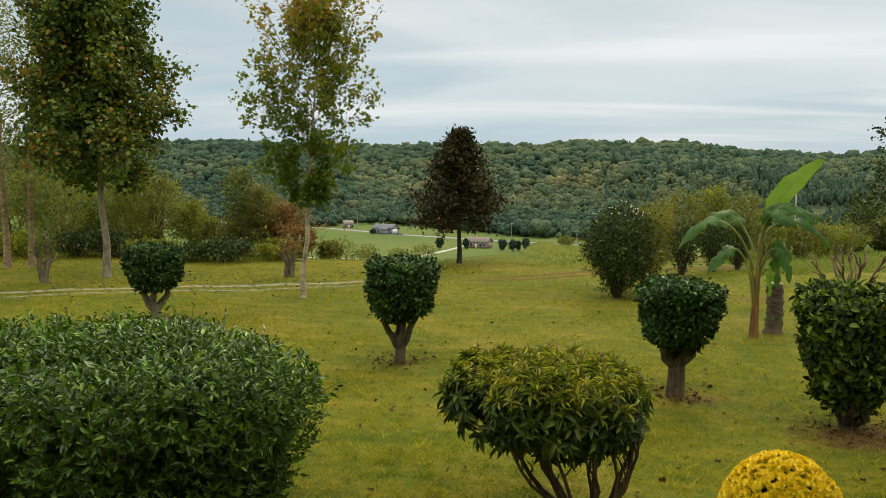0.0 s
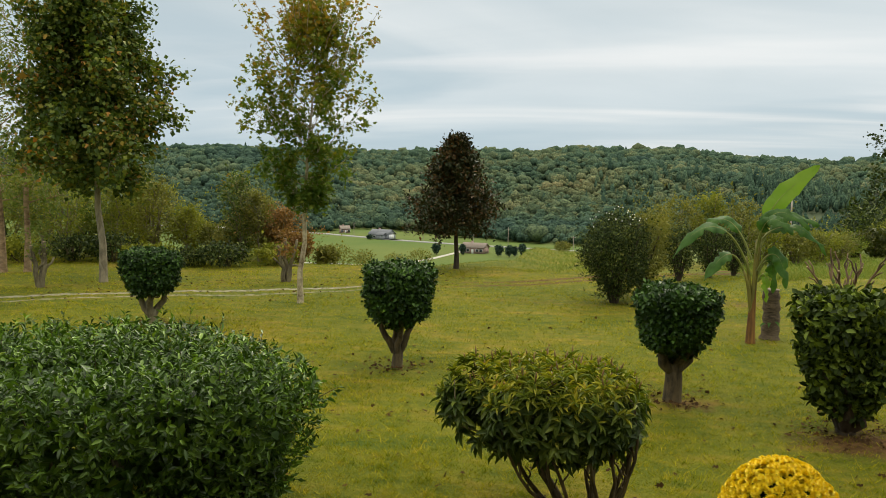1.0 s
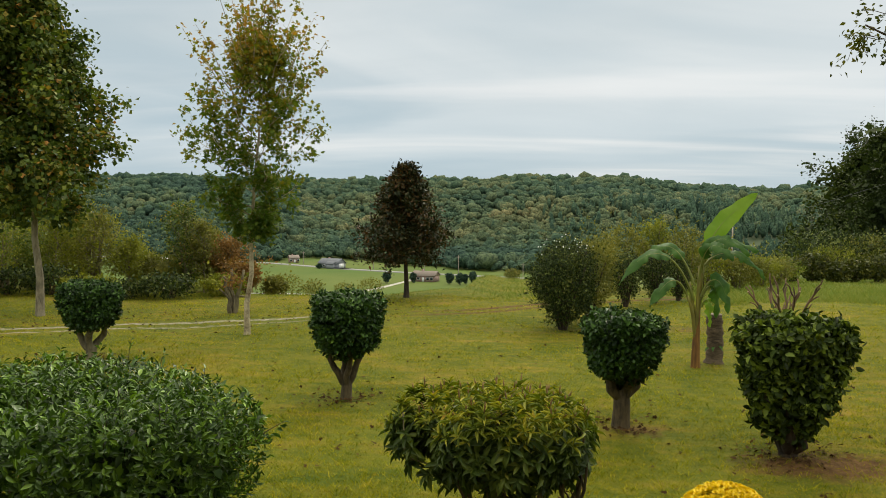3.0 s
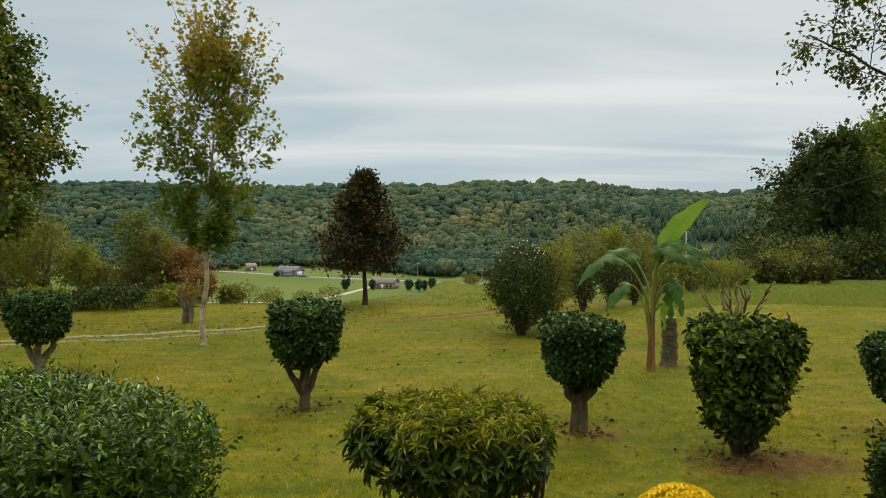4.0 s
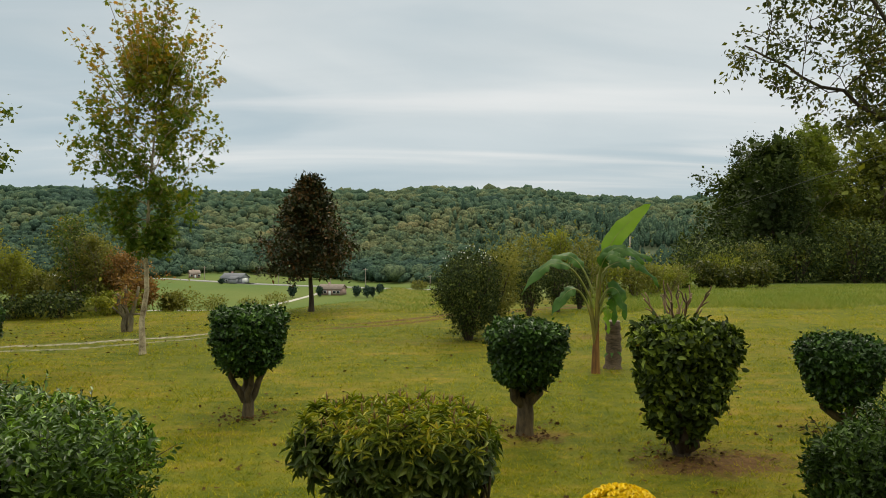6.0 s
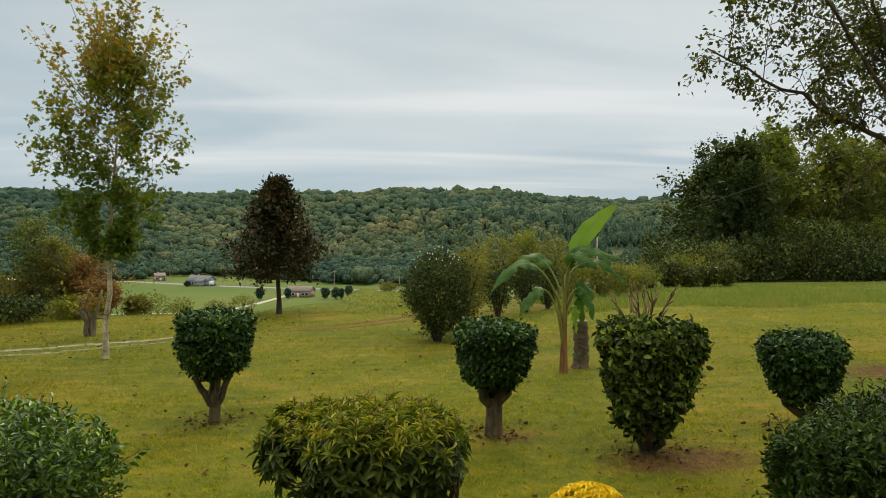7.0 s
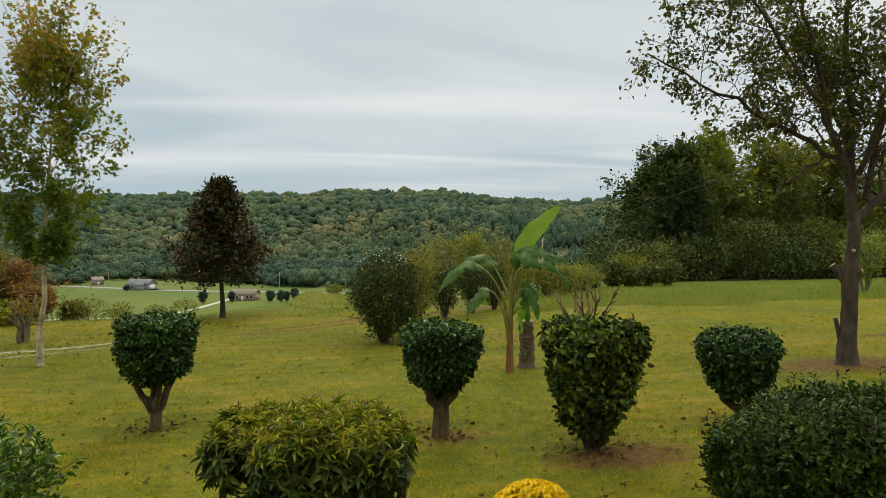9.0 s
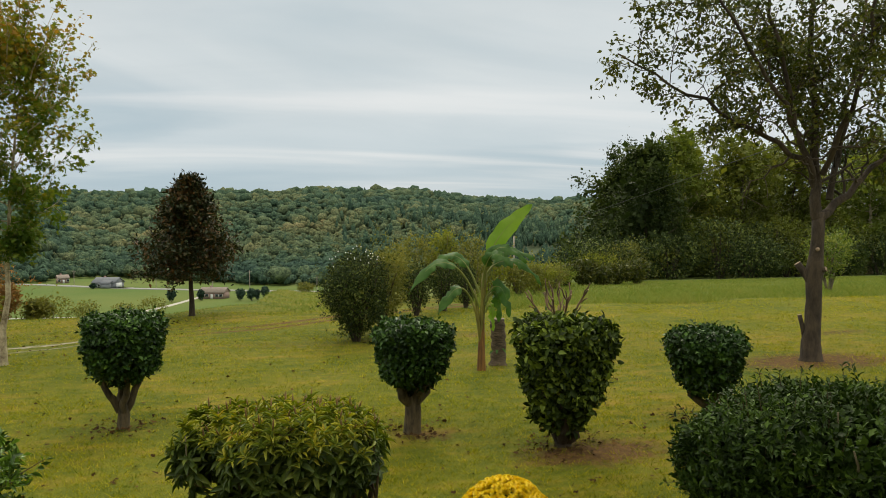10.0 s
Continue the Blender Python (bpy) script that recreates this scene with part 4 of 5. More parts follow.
yard = leader_tree("yard_tree", 8.16, 10.76, "spreading shade tree with sparse green leaves and pruned stubs", 58,
                   [(0, 0, -0.08, 0.24), (0, 0, 0.04, 0.175), (-0.01, 0, 0.3, 0.15), (0.02, 0, 0.5, 0.125), (0.03, 0, 0.8, 0.128), (0.04, 0, 0.95, 0.12), (0.04, 0, 1.3, 0.128), (0.05, 0, 1.45, 0.14), (0.08, 0, 1.7, 0.11), (0.11, 0, 2.0, 0.098), (0.12, 0, 2.4, 0.1)],
                   [([(0.1, 0, 2.3), (0.05, 0, 2.9), (0.05, 0.1, 4.2), (0.2, 0.2, 7.6)], 0.1, 0.02, 0.25),
                    ([(0.08, 0, 2.75), (-0.25, -0.1, 3.3), (-0.7, -0.2, 4.4), (-1.2, -0.3, 7.0)], 0.065, 0.016, 0.2),
                    ([(0.0, 0, 3.1), (-0.7, 0.1, 3.6), (-1.9, 0.2, 4.2), (-3.2, 0.3, 4.9)], 0.05, 0.012, 0.15),
                    ([(-0.3, -0.1, 3.6), (-1.0, -0.3, 4.5), (-1.8, -0.5, 5.4), (-2.6, -0.6, 6.3)], 0.045, 0.012, 0.2),
                    ([(0.1, 0, 2.25), (0.5, 0.05, 2.7), (1.1, 0.1, 2.95), (2.4, 0.2, 4.1)], 0.085, 0.018, 0.3),
                    ([(0.35, 0.05, 2.6), (0.6, 0.2, 3.6), (1.0, 0.3, 4.6), (1.6, 0.5, 7.0)], 0.06, 0.015, 0.2),
                    ([(0.15, 0.1, 3.2), (0.4, 0.8, 4.0), (0.6, 1.6, 5.0), (0.4, 2.2, 6.6)], 0.05, 0.014, 0.25),
                    ([(0.1, -0.1, 3.0), (0.2, -0.7, 3.9), (0.0, -1.4, 5.0), (-0.4, -1.9, 6.4)], 0.05, 0.014, 0.25)],
                   BARK_DARK, LEAF_YARD, 12, 0.075, 0.08, 0.62, 1.25, 10, 7)
for foot, d, ln, rr in (((0.02, 0.0, 1.24), (-0.55, 0.3, 0.9), 0.4, 0.055), ((0.04, 0.0, 1.42), (0.55, -0.75, 0.35), 0.19, 0.042), ((-0.07, 0.05, 0.36), (-0.2, 0.14, 1.0), 0.38, 0.034), ((0.08, 0.0, 1.78), (-0.45, -0.85, 0.15), 0.13, 0.034)):
    g = Geo()
    p0, d = np.array(foot), unit(np.array(d))
    tube(g, bend(p0, p0 + d * ln, n=4), [rr * 1.6, rr * 1.2, rr, rr], 9)
    st = part("stub", g, BARK_DARK, yard)
    g = Geo()
    tube(g, [p0 + d * (ln - 0.004), p0 + d * (ln + 0.008)], [rr * 0.97, rr * 0.95], 9)
    part("cut_face", g, CUT_WOOD, st, "pale sawn branch end")

# river birch clump at the wood's edge
for i, (bx_, by_, bh) in enumerate(((-13.4, 16.5, 8.6), (-12.9, 16.7, 8.2), (-14.6, 17.4, 8.8))):
    tree("river_birch_tree", bx_, by_, "slender river birch with peeling orange-tan bark", 70 + i, bh, 1.7, lerp_env((0, 0.9), (0.4, 1.7), (0.75, 1.35), (1, 0.5)), 26,
         lambda t: 20 + 40 * t, 0.085, BARK_BIRCH, LEAF_BIRCH, 9, 0.17, 0.095, 0.6, LEAF_MID, twigs=7, sub=2, lean=((-0.5, 0.4, -0.9)[i], 0), wob=0.05, group="river birch clump")

# woods beyond the field on the right
RIGHT_WOODS = ((26.3, 54, 9.9, 3.1, LEAF_WOOD_DARK), (30.6, 57, 11.4, 4.2, LEAF_OAK_GREEN), (35.2, 55, 10.2, 4.2, LEAF_OAK), (40.6, 56, 9.8, 4.5, LEAF_OAK), (46.2, 54, 9.2, 4.3, LEAF_OAK_GREEN), (51.6, 53, 9.6, 4.5, LEAF_OAK), (57.0, 52, 9.8, 4.6, LEAF_OAK),
               (28.6, 62, 9.6, 4.2, LEAF_WOOD_DARK), (36.5, 66, 10.4, 4.8, LEAF_OAK), (44.5, 67, 10.8, 5.0, LEAF_OAK), (53.5, 64, 11.0, 5, LEAF_WOOD_DARK), (62.0, 61, 11.0, 5, LEAF_OAK))
for i, (wx, wy, wh, wr, lm) in enumerate(RIGHT_WOODS):
    tree("woodland_tree", wx, wy, "dense dark green oak at the field edge" if lm is LEAF_WOOD_DARK else "tall spreading oak turning olive-yellow at the field edge", 120 + i, wh, 1.0, lerp_env((0, wr * 0.7), (0.25, wr * 0.95), (0.55, wr * 0.85), (0.85, wr * 0.5), (1, wr * 0.22)), 38,
         lambda t: 4 + 46 * t, 0.28, BARK_PALE if lm is LEAF_OAK_GREEN else BARK_DARK, lm, 66 if lm is LEAF_WOOD_DARK else 54 if wy < 60 else 26, 0.36, 0.15 if wy < 60 else 0.24, 0.9, LEAF_LOW, twigs=7, sub=1, twig_len=0.3, wob=0.12, core=0.62, group="woodland edge")
for i in range(30):
    rr = np.random.default_rng(400 + i)
    ux = 20.5 + i * 1.45 + rr.normal(0, 0.6)
    shrub("undergrowth_bush", ux, 51.0 + rr.normal(0, 1.0), (2.6 + rr.random() * 1.9) * (0.75 if i < 2 else 1.0), 1.9 + rr.random() * 0.7, (LEAF_DARKBUSH, LEAF_WOOD_DARK, LEAF_DARKBUSH, LEAF_OAK)[i % 4], "dense dark undergrowth bush below the oaks", "bush", 420 + i, 900, 0.19, 0.0, 2.1, BARK_DARK, group="undergrowth below the oaks", lump=0.3, wild=0.3, base_frac=0.95)
for i in range(13):
    rr = np.random.default_rng(800 + i)
    shrub("undergrowth_bush", 24 + i * 3.6, 60.5 + rr.normal(0, 1.2), 4.2 + rr.random() * 1.4, 3.0, LEAF_DARKBUSH, "dense dark undergrowth bush deep in the wood", "bush", 820 + i, 420, 0.45, 0.0, 2.2, BARK_DARK, group="undergrowth below the oaks", lump=0.25, base_frac=0.95)
for i in range(5):
    shrub("hedge_bush", 14.2 + i * 1.15, 38.5 + 0.3 * i, 1.3 + 0.2 * math.sin(i * 2.1), 0.95, LEAF_YARD, "dark clipped-looking hedge bush at the field edge", "bush", 450 + i, 480, 0.17, 0.0, 2.4, BARK_DARK, group="low hedge by the field", lump=0.2)
# olive shrubs between the hedge and the althea bushes
for i, (bx_, by_, bh, br, lm) in enumerate(((4.2, 27.0, 2.5, 0.95, LEAF_OLIVE), (5.3, 27.5, 2.85, 0.75, LEAF_THICKET), (6.4, 27.5, 2.4, 1.0, LEAF_OLIVE), (3.0, 25.0, 1.9, 0.85, LEAF_OLIVE), (7.4, 28.5, 1.6, 1.0, LEAF_THICKET), (8.6, 28.6, 1.3, 1.0, LEAF_OLIVE), (10.0, 30.5, 1.25, 1.1, LEAF_THICKET), (11.4, 33.0, 1.25, 1.2, LEAF_OLIVE), (12.6, 36, 1.2, 1.2, LEAF_OAK_GREEN), (22.0, 48, 2.7, 2.0, LEAF_OLIVE), (19.2, 46, 2.0, 1.9, LEAF_THICKET))):
    shrub("wild_shrub", bx_, by_, bh, br, lm, "loose olive and yellow wild shrub at the lawn edge", "bush", 470 + i, 900, 0.1, 0.0, 2.0, BARK_GREY, lump=0.25, group="wild shrubs at the lawn edge", wild=0.22, inner=0.2)

# ---------------------------------------------------------------- thicket on the left, beyond the drive
THICKET = ((-23.5, 20.5, 3.0, 1.9, 0), (-20.8, 21.5, 2.7, 1.7, 1), (-18.6, 21.0, 2.5, 1.5, 0), (-16.6, 20.6, 2.2, 1.3, 4), (-15.2, 21.6, 2.1, 1.2, 4), (-14.0, 21.2, 1.9, 1.0, 4), (-13.3, 22.4, 2.2, 1.0, 1), (-12.4, 21.5, 2.35, 1.05, 0), (-11.3, 22.0, 1.5, 0.8, 0),
           (-10.3, 21.6, 1.1, 0.75, 1), (-9.5, 21.7, 2.7, 0.62, 2), (-8.75, 21.5, 1.9, 0.55, 1), (-8.2, 21.3, 1.35, 0.5, 3), (-7.6, 21.3, 1.0, 0.45, 3), (-9.9, 22.6, 1.1, 0.8, 0),
           (-15.5, 25, 3.0, 1.6, 0), (-18.5, 25.5, 3.4, 1.9, 0), (-22, 26, 3.8, 2.2, 1), (-6.9, 21.6, 0.6, 0.5, 1))
for i, (bx_, by_, bh, br, kind_) in enumerate(THICKET):
    lm = (LEAF_THICKET, LEAF_OLIVE, LEAF_MAPLE_A, LEAF_RUST, LEAF_BIRCH)[kind_]
    lb = ("yellow-green wild thicket bush at the lawn edge", "olive-brown wild bush beyond the drive", "slender green sapling standing over the thicket", "rust-red autumn bush beside the thicket", "green wild bush under the birches")[kind_]
    shrub("thicket_bush", bx_, by_, bh, br, lm, lb, "bush", 500 + i, int(500 + 650 * br), 0.085, 0.0, 2.0, BARK_GREY, lump=0.32, group="thicket beyond the drive", wild=0.22, inner=0.1)
for i in range(13):
    rr = np.random.default_rng(560 + i)
    bx_ = -21.5 + i * 1.15
    shrub("weed_clump", bx_, 18.9 + 0.05 * i + rr.normal(0, 0.25), 0.5 + 0.3 * rr.random(), 0.85, LEAF_THICKET if i % 3 == 0 else LEAF_DARKBUSH, "low weedy clump along the lawn edge", "bush", 580 + i, 420, 0.1, 0.0, 2.2, BARK_TAN, group="weeds along the lawn edge", wild=0.12)

for i, (bx_, by_, bh, br, lm) in enumerate(((-17.2, 19.9, 2.9, 0.9, LEAF_THICKET), (-15.6, 20.3, 2.5, 0.8, LEAF_OLIVE), (-14.2, 20.2, 2.7, 0.8, LEAF_THICKET), (-12.9, 20.6, 2.5, 0.75, LEAF_THICKET), (-11.7, 20.8, 2.3, 0.65, LEAF_OLIVE),
                                              (-10.9, 20.9, 1.4, 0.5, LEAF_THICKET), (-9.2, 21.0, 2.5, 0.55, LEAF_MAPLE_A), (-8.6, 20.8, 2.0, 0.5, LEAF_OLIVE), (-18.9, 20.4, 3.1, 1.0, LEAF_BIRCH), (-7.9, 20.9, 1.4, 0.5, LEAF_RUST))):
    tree("sapling_tree", bx_, by_, "thin wild sapling with yellowing leaves in the thicket", 650 + i, bh, 0.5, lerp_env((0, br * 0.7), (0.4, br), (0.8, br * 0.6), (1, br * 0.2)), 20,
         lambda t: 25 + 35 * t, 0.03, BARK_GREY, lm, 7, 0.07, 0.075, 0.6, LEAF_LOW, twigs=6, sub=2, group="saplings in the thicket")

shrub("dogwood_tree", 19.5, 24.8, 2.3, 1.05, LEAF_BIRCH, "small pale-leaved tree behind the yard tree", "tree", 599, 900, 0.1, 0.2, 2.2, BARK_GREY, lump=0.3, wild=0.2, inner=0.2)

# ---------------------------------------------------------------- pruned crape myrtles


def pruned_tree(x, y, h, spread, stems, label, seed, bark, leafy=0, r=0.045, leaf=LEAF_RUST, forks=2):
    rng = np.random.default_rng(seed)
    t = thing("pruned_tree", on_land(x, y), label, "tree", "hard-pruned trees")
    for i in range(stems):
        az = i * 6.283 / stems + rng.normal(0, 0.3)
        s = spread * rng.uniform(0.45, 1.0)
        p0 = np.array((math.cos(az) * 0.05, math.sin(az) * 0.05, -0.05))
        p1 = np.array((math.cos(az) * s, math.sin(az) * s, h * rng.uniform(0.82, 1.0)))
        g = Geo()
        pts = bend(p0, p1, (0, 0, 0.06 * h), 7, 0.02, rng)
        tube(g, pts, np.linspace(r, r * 0.5, 7), 7)
        for k in range(forks):
            q = pts[2 + k]
            e = q + unit(np.array((math.cos(az) * 0.5, math.sin(az) * 0.5, 1.0)) + rng.normal(0, 0.35, 3)) * h * rng.uniform(0.2, 0.38)
            tube(g, bend(q, e, n=4, wob=0.012, rng=rng), np.linspace(r * 0.55, r * 0.35, 4), 6)
        st = part("stem", g, bark, t, smooth=False)
        g = Geo()
        tube(g, [pts[-1] - (0, 0, 0.004), pts[-1] + unit(pts[-1] - pts[-2]) * 0.008], [r * 0.52, r * 0.5], 7)
        part("cut_end", g, CUT_WOOD, st)
    if leafy:
        g = Geo()
        a = rng.uniform(0, 6.28, leafy)
        q = np.stack([np.cos(a) * spread * rng.uniform(0.2, 1.1, leafy), np.sin(a) * spread * rng.uniform(0.2, 1.1, leafy), h * rng.uniform(0.6, 1.25, leafy)], 1)
        leaf_cloud(rng, g, q, unit(q), 3, 0.05, 0.075, 0.035, LEAF_LOW)
        tagged(part("new_growth", g, leaf, t, "thin leafy new shoots"), kind="stuff")
    return t


pruned_tree(5.05, 14.1, 1.0, 0.68, 8, "hard-pruned crape myrtle with bare tan stems", 601, bark_material("myrtle_bark", (0.05, 0.03, 0.016), (0.18, 0.115, 0.062), 10), 0, 0.03, LEAF_RUST, 4)
pruned_tree(-6.11, 16.35, 0.98, 0.24, 3, "hard-pruned small tree with rusty new shoots", 602, BARK_GREY, 110, 0.055, LEAF_RUST, 1)
pruned_tree(-10.65, 14.16, 1.1, 0.26, 3, "hard-pruned grey small tree with knobbly cut stems", 603, BARK_GREY, 90, 0.06, LEAF_BIRCH, 2)

# ---------------------------------------------------------------- shrubs on the lawn
DARK_LABEL = "tall dark althea bush with pale seed heads on the lawn"


def althea(x, y, h, r, seed, leaf, label, leaves, seeds):
    t = shrub("althea_bush", x, y, h, r, leaf, label, "bush", seed, leaves, 0.05, 0.03, 2.3, BARK_DARK, 0.0, 0.5, 0.16, "althea bushes", 0.45, LEAF_MID, 4, 14, 0.17)
    if seeds:
        rng = np.random.default_rng(seed + 1)
        g = Geo()
        tv, tf = ICO2
        for i in range(seeds):
            a, rr = rng.uniform(0, 6.28), r * math.sqrt(rng.random()) * 0.95
            c = np.array((math.cos(a) * rr, math.sin(a) * rr, h * (1.03 - 0.22 * (rr / r) ** 2) + rng.uniform(-0.05, 0.08)))
            g.add(tv * 0.011 + c, tf)
        tagged(part("seed_heads", g, WHITE, t, "small pale seed heads"), kind="stuff")
    return t


althea(1.13, 14.87, 1.78, 0.8, 611, LEAF_DARKBUSH, DARK_LABEL, 3900, 34)
althea(1.75, 15.9, 1.7, 0.62, 612, LEAF_OLIVE, "looser olive bush standing behind the dark one", 1900, 0)
althea(2.96, 18.8, 1.35, 0.55, 613, LEAF_DARKBUSH, "small dark vase-shaped bush at the lawn edge", 1300, 0)
althea(3.85, 19.8, 1.3, 0.5, 614, LEAF_DARKBUSH, "small dark vase-shaped bush at the lawn edge", 1200, 0)
althea(4.7, 20.9, 1.25, 0.45, 615, LEAF_DARKBUSH, "small dark vase-shaped bush at the lawn edge", 1000, 0)


def topiary(name, x, y, h, r, crown_low, r_low, trunk_r, limbs, seed, leaf, label, leaves, size, bark=BARK_GREY, power=4.5, fork=0.25, group="clipped topiary shrubs", lump=0.05, width=0.6, kind=LEAF_MID, per=4, curve=0.75):
    """A clipped goblet of leaves on a short forking trunk."""
    rng = np.random.default_rng(seed)
    t = thing(name, on_land(x, y), label, "bush", group)
    g = Geo()
    tube(g, [(0, 0, -0.06), (0, 0, 0.03), (0.01, 0, fork * 0.6), (0, 0, fork)], [trunk_r * 1.2, trunk_r * 1.03, trunk_r * 0.95, trunk_r * 0.9], 10)
    part("trunk", g, bark, t, smooth=True)
    for i in range(limbs):
        az = i * 6.283 / limbs + rng.normal(0, 0.2) + 0.5
        e = (math.cos(az) * r * 0.48, math.sin(az) * r * 0.48, crown_low + (h - crown_low) * 0.5)
        g = Geo()
        pts = bend((math.cos(az) * trunk_r * 0.45, math.sin(az) * trunk_r * 0.45, fork - 0.06), e, (math.cos(az) * 0.04, math.sin(az) * 0.04, -0.03), 7, 0.022, rng)
        tube(g, pts, np.linspace(trunk_r * 0.72, trunk_r * 0.26, 7), 7)
        for k in range(5):
            q = pts[3 + k % 4]
            tube(g, bend(q, q + unit(rng.normal(0, 1, 3) + (math.cos(az), math.sin(az), 0.8)) * r * 0.25, n=4, wob=0.01, rng=rng), np.linspace(0.012, 0.004, 4), 5)
        part("limb", g, bark, t, smooth=True)
    tips, out = clipped_shape(rng, leaves, (0, 0, 0), r_low, r, crown_low, h, power, 0.55, lump, curve=curve)
    g = Geo()
    spray(rng, g, tips, out, per, size, size * width, kind, size * 0.8, 0.15, 0.75, 0.3)
    k = len(tips) // 14
    spray(rng, g, tips[:k] + out[:k] * size * 0.7 + (0, 0, size * 0.3), out[:k], 3, size * 0.9, size * width * 0.9, kind, size, 0.6, 0.6)
    tagged(part("foliage", g, leaf, t), kind="stuff")
    return t


topiary("topiary_shrub", -1.94, 8.95, 1.30, 0.53, 0.54, 0.33, 0.068, 4, 621, LEAF_TOPIARY, "clipped goblet-shaped evergreen on a forked tan trunk", 2600, 0.055, BARK_TAN, 5.0, 0.26, lump=0.09, curve=0.6)
topiary("topiary_shrub", 1.2, 7.91, 1.21, 0.52, 0.45, 0.18, 0.092, 4, 622, LEAF_TOPIARY, "clipped flat-topped evergreen on a stout trunk", 2600, 0.055, BARK_TAN, 4.6, 0.4, lump=0.12, curve=0.62)
topiary("topiary_shrub", -6.21, 10.73, 1.20, 0.50, 0.46, 0.36, 0.08, 4, 623, LEAF_TOPIARY, "clipped round-topped evergreen on a forked grey trunk", 2500, 0.052, BARK_GREY, 3.6, lump=0.08)
topiary("topiary_shrub", 4.56, 7.7, 1.05, 0.50, 0.3, 0.24, 0.07, 3, 624, LEAF_TOPIARY, "clipped evergreen with a flat dome top beside the hedge", 2300, 0.055, BARK_TAN, 3.8, 0.25, lump=0.08, curve=0.6)
topiary("viburnum_bush", 2.62, 7.15, 1.29, 0.575, 0.14, 0.22, 0.08, 6, 625, LEAF_BIG, "tall clipped viburnum bush with broad leaves over bare soil", 2300, 0.074, BARK_DARK, 5.0, 0.12, "", 0.16, 0.62, LEAF_FINE, curve=0.6)


def hedge(name, x, y, rx, ry, h, leaf, label, seed, tips_n, size, width, per, power=3.2, low=0.05, lump=0.06, shoots=0.06):
    rng = np.random.default_rng(seed)
    t = thing(name, on_land(x, y), label, "hedge")
    g = Geo()
    for i in range(22):
        g = Geo()
        a = rng.uniform(0, 6.28)
        s = rng.uniform(0.1, 0.5)
        p0 = np.array((math.cos(a) * rx * s, math.sin(a) * ry * s, -0.05))
        p1 = p0 * 1.5 + np.array((math.cos(a) * rx * 0.2, math.sin(a) * ry * 0.2, h * rng.uniform(0.75, 0.95)))
        tube(g, bend(p0, p1, (0, 0, 0.05), 7, 0.03, rng), np.linspace(0.022, 0.006, 7), 5)
        part("stem", g, BARK_GREY, t)
    tips, out = clipped_shape(rng, tips_n, (0, 0, 0), rx * 0.98, rx, low, h, power, 0.74, lump, ry / rx)
    gap = lumps(rng, 9, 3.0, 7.0)(tips / np.array((0.75, 0.75, 0.6)))
    keep = (gap > -0.6) | (rng.random(len(tips)) < 0.2)
    tips, out = tips[keep], out[keep]
    k = len(tips) // 8
    tips[:k] += unit(out[:k] + (0, 0, 0.8)) * np.abs(rng.normal(0, shoots, (k, 1)))
    g = Geo()
    front = (tips[:, 1] < 0.1) & (np.arange(len(tips)) % 5 > 0)
    spray(rng, g, tips[front], out[front], per, size, size * width, LEAF_FINE if name == "holly_hedge" else LEAF_MID, size * 1.2, 0.55, 0.7, 0.35)
    spray(rng, g, tips[~front], out[~front], per, size, size * width, LEAF_MID, size * 1.2, 0.55, 0.7, 0.35)
    tagged(part("foliage", g, leaf, t), kind="stuff")
    deep, dout = clipped_shape(rng, int(tips_n * 0.8), (0, 0, 0), rx * 0.84, rx * 0.86, low, h * 0.88, power, 0.7, lump, ry / rx)
    g = Geo()
    spray(rng, g, deep, dout, 3, size * 1.6, size * width * 2.2, LEAF_LOW, size, 0.2, 0.7, 0.3)
    tagged(part("inner_foliage", g, leaf, t), kind="stuff")
    g = Geo()
    twig_tips = tips[:k]
    for q, o in zip(twig_tips[:260], out[:260]):
        tube(g, [q - unit(o + (0, 0, 0.5)) * 0.22, q], [0.0035, 0.002], 4, False)
    tagged(part("twig_work", g, BARK_TAN, t), kind="stuff")
    return t


hedge("holly_hedge", -3.06, 4.35, 1.5, 1.0, 1.19, LEAF_HEDGE, "large dense glossy green hedge beside the porch", 631, 9200, 0.051, 0.4, 5, 5.5, -0.25, 0.1, 0.06)
hedge("privet_hedge", 3.74, 4.75, 1.04, 0.85, 1.04, LEAF_HEDGE2, "rounded fine-leaved green hedge beside the porch", 632, 6400, 0.047, 0.42, 5, 2.8, 0.0, 0.12, 0.075)


